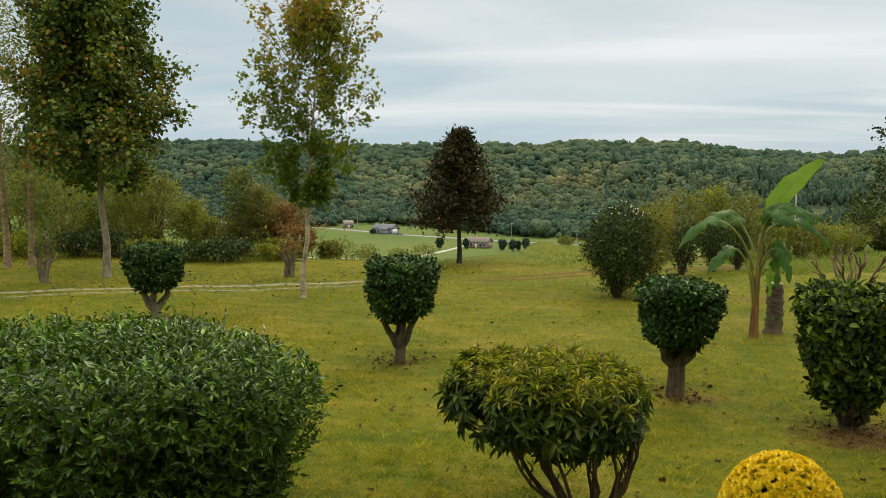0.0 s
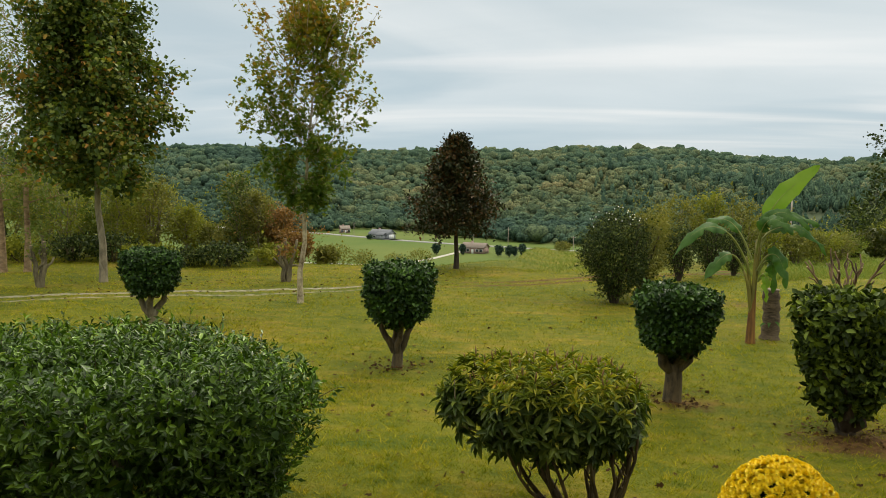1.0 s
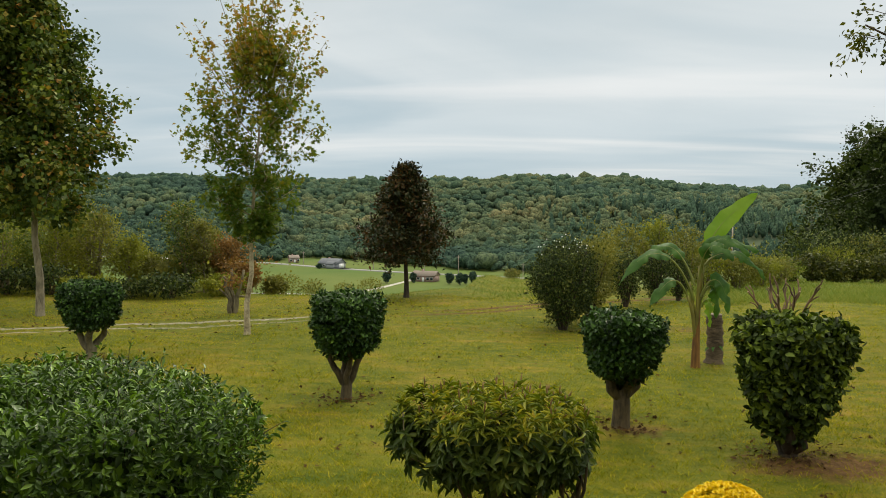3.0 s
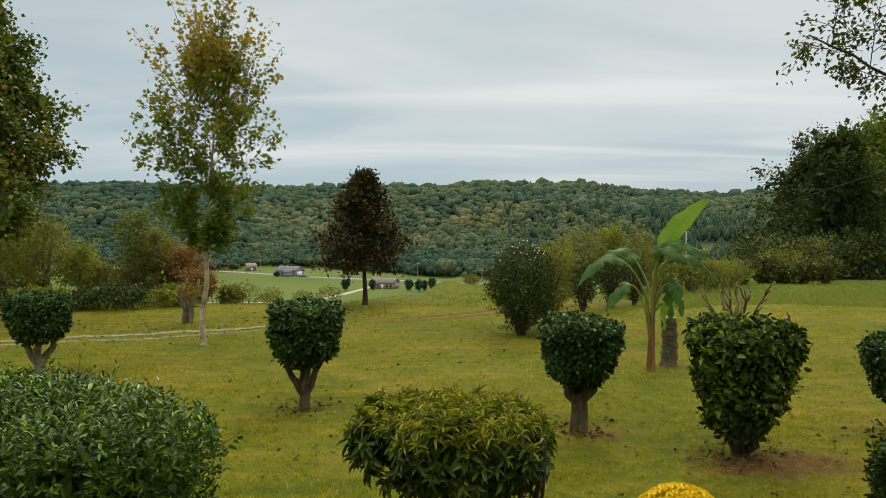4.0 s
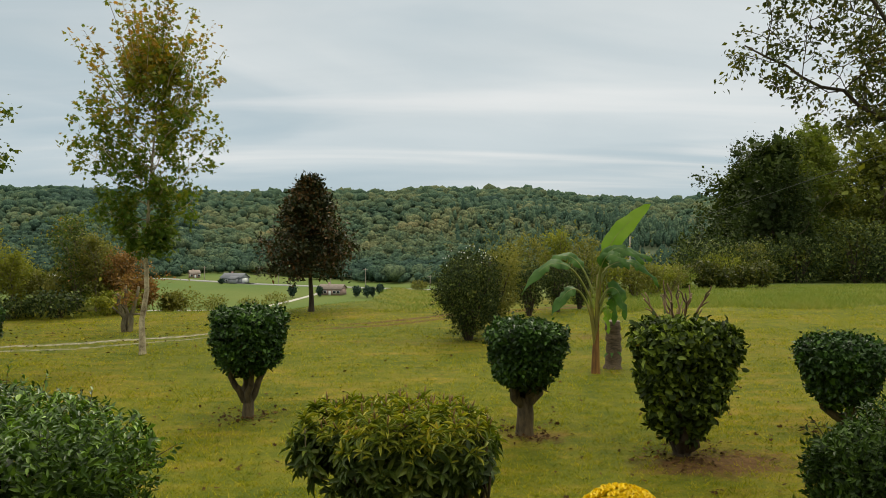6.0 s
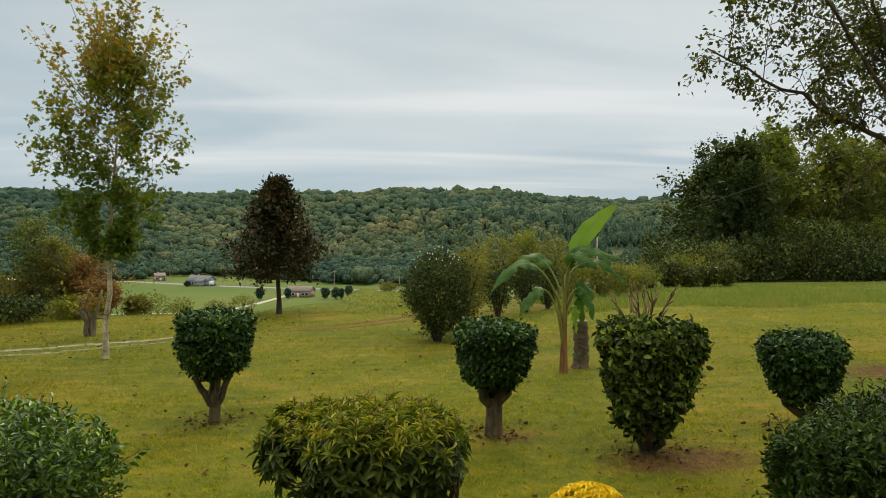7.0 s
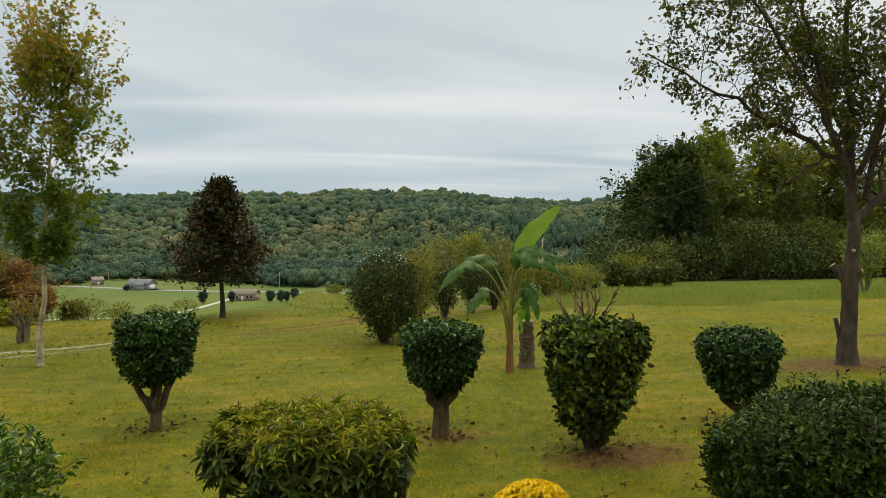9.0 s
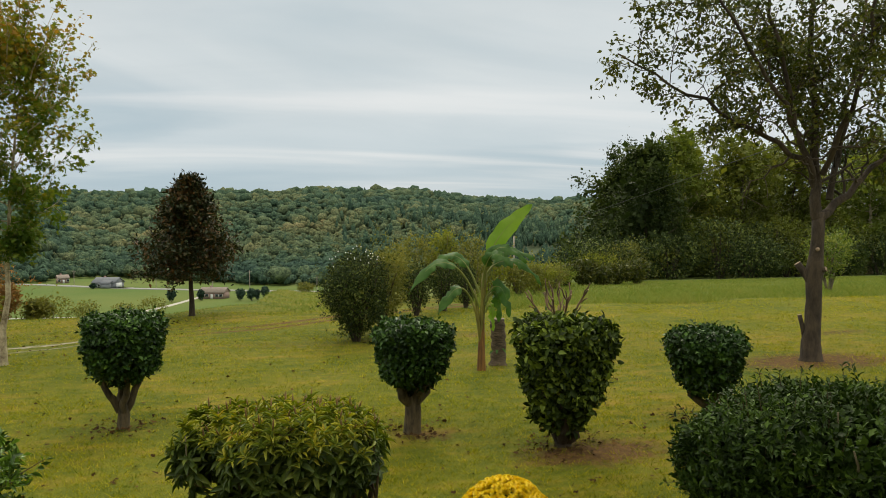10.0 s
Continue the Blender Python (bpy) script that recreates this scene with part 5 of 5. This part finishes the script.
def rhododendron(x, y, seed):
    rng = np.random.default_rng(seed)
    t = thing("rhododendron_bush", on_land(x, y), "flat-topped rhododendron with yellow-green whorled leaves and bare stems", "bush")
    g_all = []
    for i in range(14):
        az = i * 2.4 + rng.normal(0, 0.3)
        s = 0.55 * rng.uniform(0.35, 1.0)
        g = Geo()
        p0 = np.array((math.cos(az) * 0.06 + 0.16, math.sin(az) * 0.05, -0.04))
        p1 = np.array((math.cos(az) * s - 0.02, math.sin(az) * s * 0.75, rng.uniform(0.7, 0.95)))
        pts = bend(p0, p1, (math.cos(az) * 0.1, math.sin(az) * 0.08, -0.06), 8, 0.012, rng)
        tube(g, pts, np.linspace(0.017 + 0.008 * (i % 3 == 0), 0.007, 8), 6)
        for k in range(5):
            q = pts[3 + k % 5]
            e = q + unit(np.array((-q[0] * 0.5, -q[1] * 0.5, 1.0)) + rng.normal(0, 0.3, 3)) * 0.1
            tube(g, bend(q, e, n=4, wob=0.01, rng=rng), np.linspace(0.009, 0.004, 4), 5)
        part("stem", g, BARK_TAN, t, smooth=True)
    tips, out = clipped_shape(rng, 640, (-0.1, 0, 0), 0.53, 0.665, 0.48, 1.09, 2.8, 0.3, 0.16, 0.75)
    g, g_old = Geo(), Geo()
    k = len(tips)
    ax = unit(out * 0.8 + np.array((0, 0, 0.75)) + rng.normal(0, 0.2, (k, 3)))
    a = unit(np.cross(ax, rng.normal(0, 1, (k, 3))))
    b = np.cross(ax, a)
    for ring, (num, tilt, ln) in enumerate(((7, 0.1, 0.084), (5, 0.8, 0.064))):
        for i in range(num):
            th = i * 6.283 / num + ring * 0.5 + rng.normal(0, 0.15, k)
            d = unit(a * np.cos(th)[:, None] + b * np.sin(th)[:, None] + ax * tilt + np.outer(0.3 - 0.65 * np.clip((0.95 - tips[:, 2]) / 0.35, 0, 1) + rng.normal(0, 0.25, k), (0, 0, 1.0)))
            L = ln * rng.uniform(0.5, 1.25, k) * (1 + 0.25 * (tips[:, 2] < 0.85))
            nn = unit(ax + rng.normal(0, 0.15, (k, 3)))
            young = (tips[:, 2] > 0.89) | ((ring == 1) & (tips[:, 2] > 0.8))
            for which, geo_, wide in ((young, g, 0.27), (~young, g_old, 0.4)):
                add_leaves(geo_, (tips - ax * 0.02 * (1 - ring))[which], d[which], nn[which], L[which], L[which] * wide, LEAF_FINE)
    tagged(part("new_growth", g, LEAF_RHODO, t, "yellow-green new leaves"), kind="stuff")
    tagged(part("foliage", g_old, LEAF_RHODO_OLD, t), kind="stuff")
    g = Geo()
    top = np.where(out[:, 2] > 0.5)[0]
    for i in top:
        if rng.random() < 0.75:
            hgt = rng.uniform(0.03, 0.085)
            tube(g, [tips[i], tips[i] + ax[i] * hgt * 0.6, tips[i] + ax[i] * hgt], [0.005, 0.006, 0.002], 5)
    tagged(part("bud_growth", g, plain_material("reddish_bud", (0.17, 0.1, 0.03), 0.7, 0.3, 20), t, "small reddish upright buds"), kind="stuff")
    g = Geo()
    tube(g, [(-0.4, -0.05, 0.55), (-0.66, -0.05, 0.62), (-0.71, -0.05, 0.68), (-0.72, -0.05, 0.93)], [0.006, 0.006, 0.006, 0.004], 5)
    part("bare_twig", g, BARK_GREY, t)
    g = Geo()
    tube(g, [(0.2, -0.03, -0.03), (0.21, -0.03, 0.62)], [0.008, 0.008], 6)
    part("support_stake", g, BARK_GREY, t)
    return t


rhododendron(0.04, 4.88, 641)

# ---------------------------------------------------------------- banana plant and stump
BAN_LEAF = leaf_material("banana_leaf", [(0.0, (0.08, 0.16, 0.015)), (0.5, (0.14, 0.25, 0.025)), (1.0, (0.22, 0.32, 0.04))], 0.5, 0.45, 0.8, 0.15)
BAN_DARK = leaf_material("old_banana_leaf", [(0.0, (0.0304, 0.0807, 0.0155)), (0.5, (0.0621, 0.1366, 0.0241)), (1.0, (0.1380, 0.2173, 0.0431))], 0.5, 0.3, 3.0, 0.2, 0.1, 1.3)
BAN_STEM = bark_material("banana_stem", (0.08, 0.07, 0.01), (0.24, 0.21, 0.03), 7, (2, 2, 0.25), 0.6, 0.01)
BAN_RUST = bark_material("dry_banana_sheath", (0.06, 0.022, 0.006), (0.25, 0.12, 0.022), 7, (2, 2, 0.25), 0.8, 0.01)
BAN_RIB = plain_material("banana_midrib", (0.15, 0.17, 0.025), 0.6, 0.2, 6)


def banana_leaf(parent, pts, half, face, mat, seed, petiole=0.2, fold=0.35, torn=0.25):
    """One blade along a curved midrib; face: the way its upper side looks."""
    rng = np.random.default_rng(seed)
    n = 26
    c = bezier(pts, n)
    t = unit(np.gradient(c, axis=0))
    side = unit(np.cross(t, np.asarray(face, float)))
    nrm = np.cross(side, t)
    s = (np.linspace(0, 1, n) - petiole) / (1 - petiole)
    w = np.where(s > 0, half * np.clip(np.sin(np.pi * np.clip(s, 0, 1) ** 0.7), 0, 1) ** 0.55, 0.0)
    cols = []
    for sg in (1, -1):
        tear = 1 + rng.normal(0, torn * 0.35, n) - (rng.random(n) < torn) * rng.uniform(0.1, 0.45, n)
        ww = (w * np.clip(tear, 0.3, 1.1))[:, None]
        wave = rng.normal(0, 0.006, (n, 1)) + 0.014 * np.sin(np.arange(n) * 0.9 + sg)[:, None]
        mid = c + sg * side * ww * 0.5 + nrm * (fold * ww * 0.35 + wave * (ww > 0))
        outer = c + sg * side * ww + nrm * (-fold * ww * 0.25 + wave * 1.7 * (ww > 0))
        cols += [outer, mid] if sg > 0 else [c + nrm * 0.004, mid, outer]
    first = int(np.argmax(s > 0)) - 1
    v = np.concatenate([q[first:] for q in cols])
    m_ = n - first
    f = []
    for a_ in range(4):
        for i in range(m_ - 1):
            q0, q1 = a_ * m_ + i, (a_ + 1) * m_ + i
            f += [(q0, q0 + 1, q1 + 1), (q0, q1 + 1, q1)]
    g = Geo()
    g.add(v, f)
    lf = part("leaf", g, mat, parent, smooth=True)
    g = Geo()
    tube(g, c, np.interp(np.linspace(0, 1, n), (0, petiole, petiole + 0.15, 1), (0.018, 0.014, 0.008, 0.002)), 6)
    part("midrib", g, BAN_RIB, lf, smooth=True)


def banana_plant(x, y):
    t = thing("banana_plant", on_land(x, y), "young banana plant with large arching green leaves and tan stems", "plant")
    g = Geo()
    tube(g, bezier([(0, 0, -0.05), (-0.01, -0.01, 0.35), (0.02, -0.01, 0.85)], 8), [0.075, 0.066, 0.06, 0.056, 0.05, 0.044, 0.036, 0.024], 10)
    part("stem", g, BAN_RUST, t, smooth=True)
    for px0, px1, pz, dy in ((-0.03, -0.1, 1.25, 0.02), (0.0, 0.02, 1.5, -0.03), (0.03, 0.09, 1.55, 0.03), (-0.05, -0.14, 1.05, -0.04)):
        g = Geo()
        tube(g, bezier([(px0 * 0.4, dy * 0.5, 0.42), (px0 * 0.8, dy, 0.8), (px1, dy, pz)], 7), [0.02, 0.03, 0.03, 0.027, 0.024, 0.02, 0.014], 8)
        part("leaf_sheath", g, BAN_STEM, t, smooth=True)
    # midrib curves, as x to the side, y away, z up from the foot
    banana_leaf(t, [(0.06, 0, 1.4), (0.1, -0.03, 1.9), (0.3, 0.0, 2.16), (0.84, 0.03, 2.56)], 0.15, (-0.35, -0.85, 0.35), BAN_LEAF, 1, 0.3, 0.25, 0.04)
    banana_leaf(t, [(-0.05, 0, 1.0), (-0.3, -0.1, 1.75), (-0.75, -0.2, 1.95), (-1.16, -0.25, 1.22)], 0.115, (-0.25, -0.55, 0.8), BAN_DARK, 2, 0.36, 0.6, 0.3)
    banana_leaf(t, [(-0.02, 0.05, 1.2), (-0.18, 0.2, 1.75), (-0.35, 0.35, 1.9), (-0.66, 0.3, 1.66)], 0.12, (-0.2, -0.5, 0.85), BAN_DARK, 3, 0.3, 0.6, 0.25)
    banana_leaf(t, [(-0.1, 0, 0.95), (-0.28, -0.05, 1.45), (-0.45, -0.1, 1.35), (-0.7, -0.15, 0.9)], 0.115, (-0.5, -0.6, 0.6), BAN_DARK, 4, 0.4, 0.5, 0.2)
    banana_leaf(t, [(0.05, -0.03, 1.4), (0.08, -0.12, 1.95), (0.28, -0.3, 2.05), (0.62, -0.35, 1.66)], 0.125, (0.25, -0.6, 0.7), BAN_DARK, 5, 0.22, 0.7, 0.3)
    banana_leaf(t, [(0.06, 0.03, 1.4), (0.2, 0.1, 1.75), (0.7, 0.15, 1.85), (1.04, 0.2, 1.27)], 0.11, (0.15, -0.6, 0.75), BAN_DARK, 6, 0.25, 0.6, 0.32)
    banana_leaf(t, [(0.07, 0.08, 1.3), (0.3, 0.3, 1.85), (0.6, 0.5, 1.95), (0.98, 0.4, 1.68)], 0.11, (0.2, -0.5, 0.85), BAN_DARK, 7, 0.3, 0.6, 0.25)
    banana_leaf(t, [(0.05, -0.02, 1.05), (0.2, -0.06, 1.5), (0.38, -0.1, 1.3), (0.42, -0.12, 0.82)], 0.13, (0.4, -0.8, 0.3), BAN_DARK, 8, 0.28, 0.5, 0.3)
    banana_leaf(t, [(0.06, 0, 1.0), (0.2, 0.05, 1.35), (0.33, 0.08, 1.25), (0.3, 0.1, 0.72)], 0.12, (0.3, -0.8, 0.4), BAN_DARK, 9, 0.3, 0.5, 0.3)
    banana_leaf(t, [(0.05, -0.06, 0.9), (0.13, -0.1, 1.15), (0.16, -0.12, 0.95), (0.15, -0.14, 0.62)], 0.07, (0.3, -0.9, 0.2), BAN_LEAF, 10, 0.3, 0.5, 0.2)
    banana_leaf(t, [(0.02, -0.04, 1.3), (0.02, -0.15, 1.8), (0.14, -0.35, 1.98), (0.36, -0.5, 1.6)], 0.12, (0.1, -0.75, 0.6), BAN_DARK, 11, 0.25, 0.6, 0.3)
    return t


banana_plant(2.78, 11.22)


def stump(x, y):
    rng = np.random.default_rng(71)
    t = thing("tree_stump", on_land(x, y), "tall dark ringed stump of a cut palm trunk", "stump")
    g = Geo()
    z = np.linspace(-0.05, 0.74, 15)
    r = 0.118 + 0.012 * np.sin(np.arange(15) * 2.2) + 0.03 * np.exp(-np.maximum(z, 0) / 0.07)
    tube(g, np.stack([0.015 * np.sin(z * 5), 0 * z, z], 1), r, 14)
    part("trunk", g, bark_material("ringed_stump_bark", (0.04, 0.028, 0.016), (0.14, 0.1, 0.06), 12, (1, 1, 3)), t, smooth=True)
    g = Geo()
    tube(g, [(0.01, 0, 0.738), (0.01, 0, 0.75)], [0.105, 0.1], 14)
    part("cut_top", g, plain_material("grey_cut_wood", (0.2, 0.16, 0.12), 0.9, 0.3, 25), t)
    for a in (-1.9, -1.3, -2.4):
        g = Geo()
        add_leaves(g, np.array([(math.cos(a) * 0.115, math.sin(a) * 0.115, 0.32 + 0.03 * a)]), np.array([(math.cos(a), math.sin(a), -0.2)]), UP[None], 0.14, 0.055, LEAF_FINE)
        part("sprout_leaf", g, BAN_DARK, t)


stump(3.15, 11.63)

# ---------------------------------------------------------------- porch edge and potted mum
CONCRETE = plain_material("porch_concrete", (0.42, 0.4, 0.37), 0.9, 0.15, 3)
bm = bmesh.new()
bmesh.ops.create_cube(bm, size=1.0, matrix=Matrix.Translation((0.6, -0.25, 0.26)) @ Matrix.Diagonal((4.4, 7.1, 0.6, 1)))
bmesh.ops.bevel(bm, geom=bm.edges[:], offset=0.02, segments=2, affect="EDGES")
tagged(part("porch_floor", bm, CONCRETE), "raised grey concrete porch floor", "porch", kind="structure")

# house behind the porch and its roof: unseen, added to darken the near ground
UNSEEN_SIDING = plain_material("cream_siding", (0.55, 0.52, 0.45), 0.7, 0.08, 1.5)
bm = bmesh.new()
bmesh.ops.create_cube(bm, size=1.0, matrix=Matrix.Translation((0.5, -4.2, 2.9)) @ Matrix.Diagonal((26, 0.3, 6.2, 1)))
tagged(part("wall_south", bm, UNSEEN_SIDING), "plain cream sided house wall behind the porch, unseen, added to block sky light", "wall", kind="structure")
# invented wing wall, out of view, keeps sky light off the right-hand lawn
bm = bmesh.new()
bmesh.ops.create_cube(bm, size=1.0, matrix=Matrix.Translation((7.6, -0.4, 2.9)) @ Matrix.Diagonal((0.3, 7.2, 6.2, 1)))
tagged(part("shading_wall_east", bm, UNSEEN_SIDING), "plain cream wall, unseen, added to shade the right side of the lawn", "wall", kind="structure")
# overhead slab, never in view; its front edge sets how dark the foreground gets
bm = bmesh.new()
bmesh.ops.create_cube(bm, size=1.0, matrix=Matrix.Translation((0.5, -0.95, 3.5)) @ Matrix.Diagonal((14, 6.15, 0.2, 1)))
tagged(part("ceiling", bm, UNSEEN_SIDING), "plain cream slab over the porch, unseen, added to shade the near ground", "ceiling", kind="structure")


def mum(x, y, z):
    rng = np.random.default_rng(81)
    t = thing("potted_chrysanthemum", (x, y, z), "round yellow chrysanthemum in a clay pot on the porch edge", "potted plant")
    g = Geo()
    tube(g, [(0, 0, 0), (0, 0, 0.01), (0, 0, 0.2), (0, 0, 0.2), (0, 0, 0.25), (0, 0, 0.25)], [0.001, 0.1, 0.14, 0.155, 0.158, 0.14], 20, False)
    tube(g, [(0, 0, 0.25), (0, 0, 0.22), (0, 0, 0.221)], [0.14, 0.135, 0.001], 20, False)
    part("pot", g, plain_material("terracotta", (0.42, 0.17, 0.09), 0.85, 0.2, 9), t, smooth=False)
    rx, rz, z0 = 0.245, 0.335, 0.24
    g = Geo()
    k = 1500
    d = unit(rng.normal(0, 1, (k, 3)) + (0, 0, 0.4))
    d[:, 2] = np.abs(d[:, 2])
    p = d * (rx * 0.8, rx * 0.8, rz * 0.82) * rng.uniform(0.55, 1.0, (k, 1)) + (0, 0, z0)
    add_leaves(g, p, unit(d + rng.normal(0, 0.6, (k, 3))), unit(d + rng.normal(0, 0.4, (k, 3))), 0.035, 0.022, LEAF_LOW)
    tagged(part("foliage", g, LEAF_TOPIARY, t), kind="stuff")
    m, nt, pb = material("yellow_petal")
    rnd = nt.nodes.new("ShaderNodeObjectInfo").outputs["Random"]
    isl = nt.nodes.new("ShaderNodeNewGeometry").outputs["Random Per Island"]
    f = calc(nt, "ADD", calc(nt, "MULTIPLY", rnd, 0.5), calc(nt, "MULTIPLY", isl, 0.5))
    nt.links.new(ramp(nt, f, [(0.0, (0.86, 0.62, 0.006)), (0.5, (0.93, 0.74, 0.01)), (1.0, (0.95, 0.8, 0.02))]), pb.inputs["Base Color"])
    pb.inputs["Roughness"].default_value = 0.6

    def blossom(seed):
        r2 = np.random.default_rng(seed)
        gg = Geo()
        for ring, (num, ln, tilt) in enumerate(((9, 0.0185, 0.3), (8, 0.0155, 0.95), (5, 0.011, 2.4))):
            th = np.arange(num) * 6.283 / num + ring * 0.4 + r2.normal(0, 0.1, num)
            dd = unit(np.stack([np.cos(th), np.sin(th), np.full(num, tilt)], 1))
            add_leaves(gg, np.zeros((num, 3)) + (0, 0, 0.003 * ring), dd, np.tile(UP, (num, 1)), ln, 0.0105, LEAF_LOW)
        return gg

    masters = [blossom(90 + i).mesh("flower", m) for i in range(4)]
    gold = math.pi * (3 - math.sqrt(5))
    num = 1500
    rest = Geo()
    for i in range(num):
        hz = 1 - (i + 0.5) / num * 1.0
        th = i * gold
        rr = math.sqrt(max(0, 1 - hz * hz))
        d = unit(np.array((rr * math.cos(th), rr * math.sin(th), hz)) + rng.normal(0, 0.03, 3))
        pos = d * (rx, rx, rz) * rng.uniform(0.975, 1.01) + (0, 0, z0)
        nrm = unit(unit(d / np.array((rx, rx, rz))) + rng.normal(0, 0.28, 3))
        q = Vector(nrm).to_track_quat("Z", "Y").to_matrix().to_4x4()
        M = Matrix.Translation(pos) @ q @ Matrix.Rotation(rng.uniform(0, 6.28), 4, "Z") @ Matrix.Scale(rng.uniform(0.85, 1.12), 4)
        if rng.random() < 0.015:
            continue
        if d[1] < 0.0 and 400 < i < 1250 and len(t.children) < 302:
            o = new("flower", masters[i % 4])
            o.parent = t
            o.matrix_basis = M
        else:
            me = masters[i % 4]
            v = np.array([(M @ q_.co)[:] for q_ in me.vertices])
            f_ = np.array([p_.vertices[:] for p_ in me.polygons])
            rest.add(v, f_)
    tagged(part("flowers_behind", rest, m, t), kind="stuff")


mum(0.86, 3.0, 0.565)

# ---------------------------------------------------------------- grass and fallen leaves
GRASS_BLADE = leaf_material("grass_blade", [(0.0, (0.04, 0.075, 0.004)), (0.35, (0.16, 0.19, 0.01)), (0.7, (0.335, 0.305, 0.018)), (1.0, (0.45, 0.36, 0.045))], 0.85, 0.32, 2.2, 0.05, 0.5, 1.5)
FIELD_BLADE = leaf_material("field_grass_blade", [(0.0, (0.09, 0.145, 0.025)), (0.5, (0.16, 0.2, 0.04)), (1.0, (0.29, 0.26, 0.08))], 0.8, 0.35, 0.2, 0.05)
DEAD_LEAF = leaf_material("fallen_leaf", [(0.0, (0.025, 0.015, 0.007)), (0.6, (0.06, 0.033, 0.013)), (1.0, (0.16, 0.085, 0.025))], 0.9, 0.1, 1.0, 0.05)


def blades(name, label, rng, x, y, h, w, mat):
    k = len(x)
    z = land(x, y)
    a = rng.uniform(0, 6.28, k)
    lean = rng.uniform(0.4, 1.7, k)
    b = rng.uniform(0, 6.28, k)
    s = np.stack([np.cos(a), np.sin(a), 0 * a], 1) * w[:, None]
    p = np.stack([x, y, z - 0.004], 1)
    tip = p + np.stack([np.cos(b) * lean * h, np.sin(b) * lean * h, h], 1)
    v = np.stack([p - s, p + s, tip], 1).reshape(-1, 3)
    g = Geo()
    g.add(v, np.arange(3 * k).reshape(-1, 3))
    tagged(new(name, g.mesh(name, mat)), label, "grass", kind="stuff")


def build_grass():
    rng = np.random.default_rng(91)
    n = 580000
    y = 3.4 + 17.5 * rng.random(n) ** 1.6
    u = rng.uniform(-0.86, 0.98, n)
    x = u * y
    gr, ba = wear(x, y)
    patch = 0.5 + 0.5 * np.sin(x * 1.7 + np.sin(y * 1.3)) * np.sin(y * 2.1 + np.sin(x * 0.9) * 1.4)
    ok = rng.random(n) < (1 - np.clip(1.25 * gr, 0, 1)) * (1 - np.clip(0.8 * ba, 0, 0.92)) * (0.55 + 0.45 * patch)
    x, y, patch = x[ok], y[ok], patch[ok]
    tuft = 0.5 + 0.5 * np.sin(x * 11.3 + 2.1 * np.sin(y * 7.7)) * np.sin(y * 13.1 + 1.9 * np.sin(x * 5.9))
    h = rng.gamma(4, 0.25, len(x)) * (0.008 + 0.008 * patch + 0.026 * tuft ** 2)
    w = 0.0022 + 0.00032 * y
    blades("lawn_grass", "short mown yellow-green lawn grass", rng, x, y, h, w * rng.uniform(0.7, 1.3, len(x)), GRASS_BLADE)
    n = 90000
    y = 19.5 + 26 * rng.random(n) ** 1.2
    u = rng.uniform(0.2, 1.0, n)
    x = u * y
    ok = (y - 0.12 * x > 19 + 0.6 * np.sin(x)) & (x > 5)
    x, y = x[ok], y[ok]
    h = rng.gamma(5, 0.2, len(x)) * np.interp(y, (20, 34), (0.13, 0.07))
    blades("field_grass", "taller unmown pale green field grass", rng, x, y, h, 0.008 + 0.0005 * (y - 19) * rng.uniform(0.7, 1.3, len(x)), FIELD_BLADE)
    n = 36000
    y = 19.5 + 42 * rng.random(n)
    u = rng.uniform(-0.55, 0.12, n)
    x = u * y
    blades("meadow_grass", "rough meadow grass along the lawn lip", rng, x, y, rng.gamma(5, 0.2, n) * np.interp(u, (-0.42, -0.36, -0.06, 0.0), (0.11, 0.045, 0.045, 0.1)), np.full(n, 0.012), FIELD_BLADE)


build_grass()


def build_fallen_leaves():
    rng = np.random.default_rng(95)
    n = 1700
    y = 4.5 + 15 * rng.random(n) ** 1.1
    x = rng.uniform(-0.75, 0.85, n) * y
    x[900:] = rng.uniform(-14, -2, n - 900)
    y[900:] = np.interp(x[900:], DRIVE[:, 0], DRIVE[:, 1]) + rng.normal(1.0, 1.3, n - 900)
    keep = (np.abs(x + 0.3 * y) < 6) | (rng.random(n) < 0.45)
    x, y = x[keep], y[keep]
    # litter gathered under the clipped bushes
    for bx_, by_ in ((2.62, 7.15), (1.2, 7.91), (-1.94, 8.95), (4.56, 7.7), (-6.21, 10.73)):
        a = rng.uniform(0, 6.28, 130)
        r = 0.12 + np.abs(rng.normal(0, 0.24, 130))
        x = np.concatenate([x, bx_ + np.cos(a) * r * 1.25])
        y = np.concatenate([y, by_ + np.sin(a) * r])
    k = len(x)
    a = rng.uniform(0, 6.28, k)
    p = np.stack([x, y, land(x, y) + rng.uniform(0.015, 0.035, k)], 1)
    d = np.stack([np.cos(a), np.sin(a), rng.normal(0, 0.25, k)], 1)
    g = Geo()
    L = rng.uniform(0.03, 0.075, k)
    add_leaves(g, p, d, unit(UP + rng.normal(0, 0.4, (k, 3))), L, L * 0.7, LEAF_STAR)
    tagged(new("fallen_leaves", g.mesh("fallen_leaves", DEAD_LEAF)), "scattered brown fallen leaves on the lawn", "leaves", kind="stuff")


build_fallen_leaves()
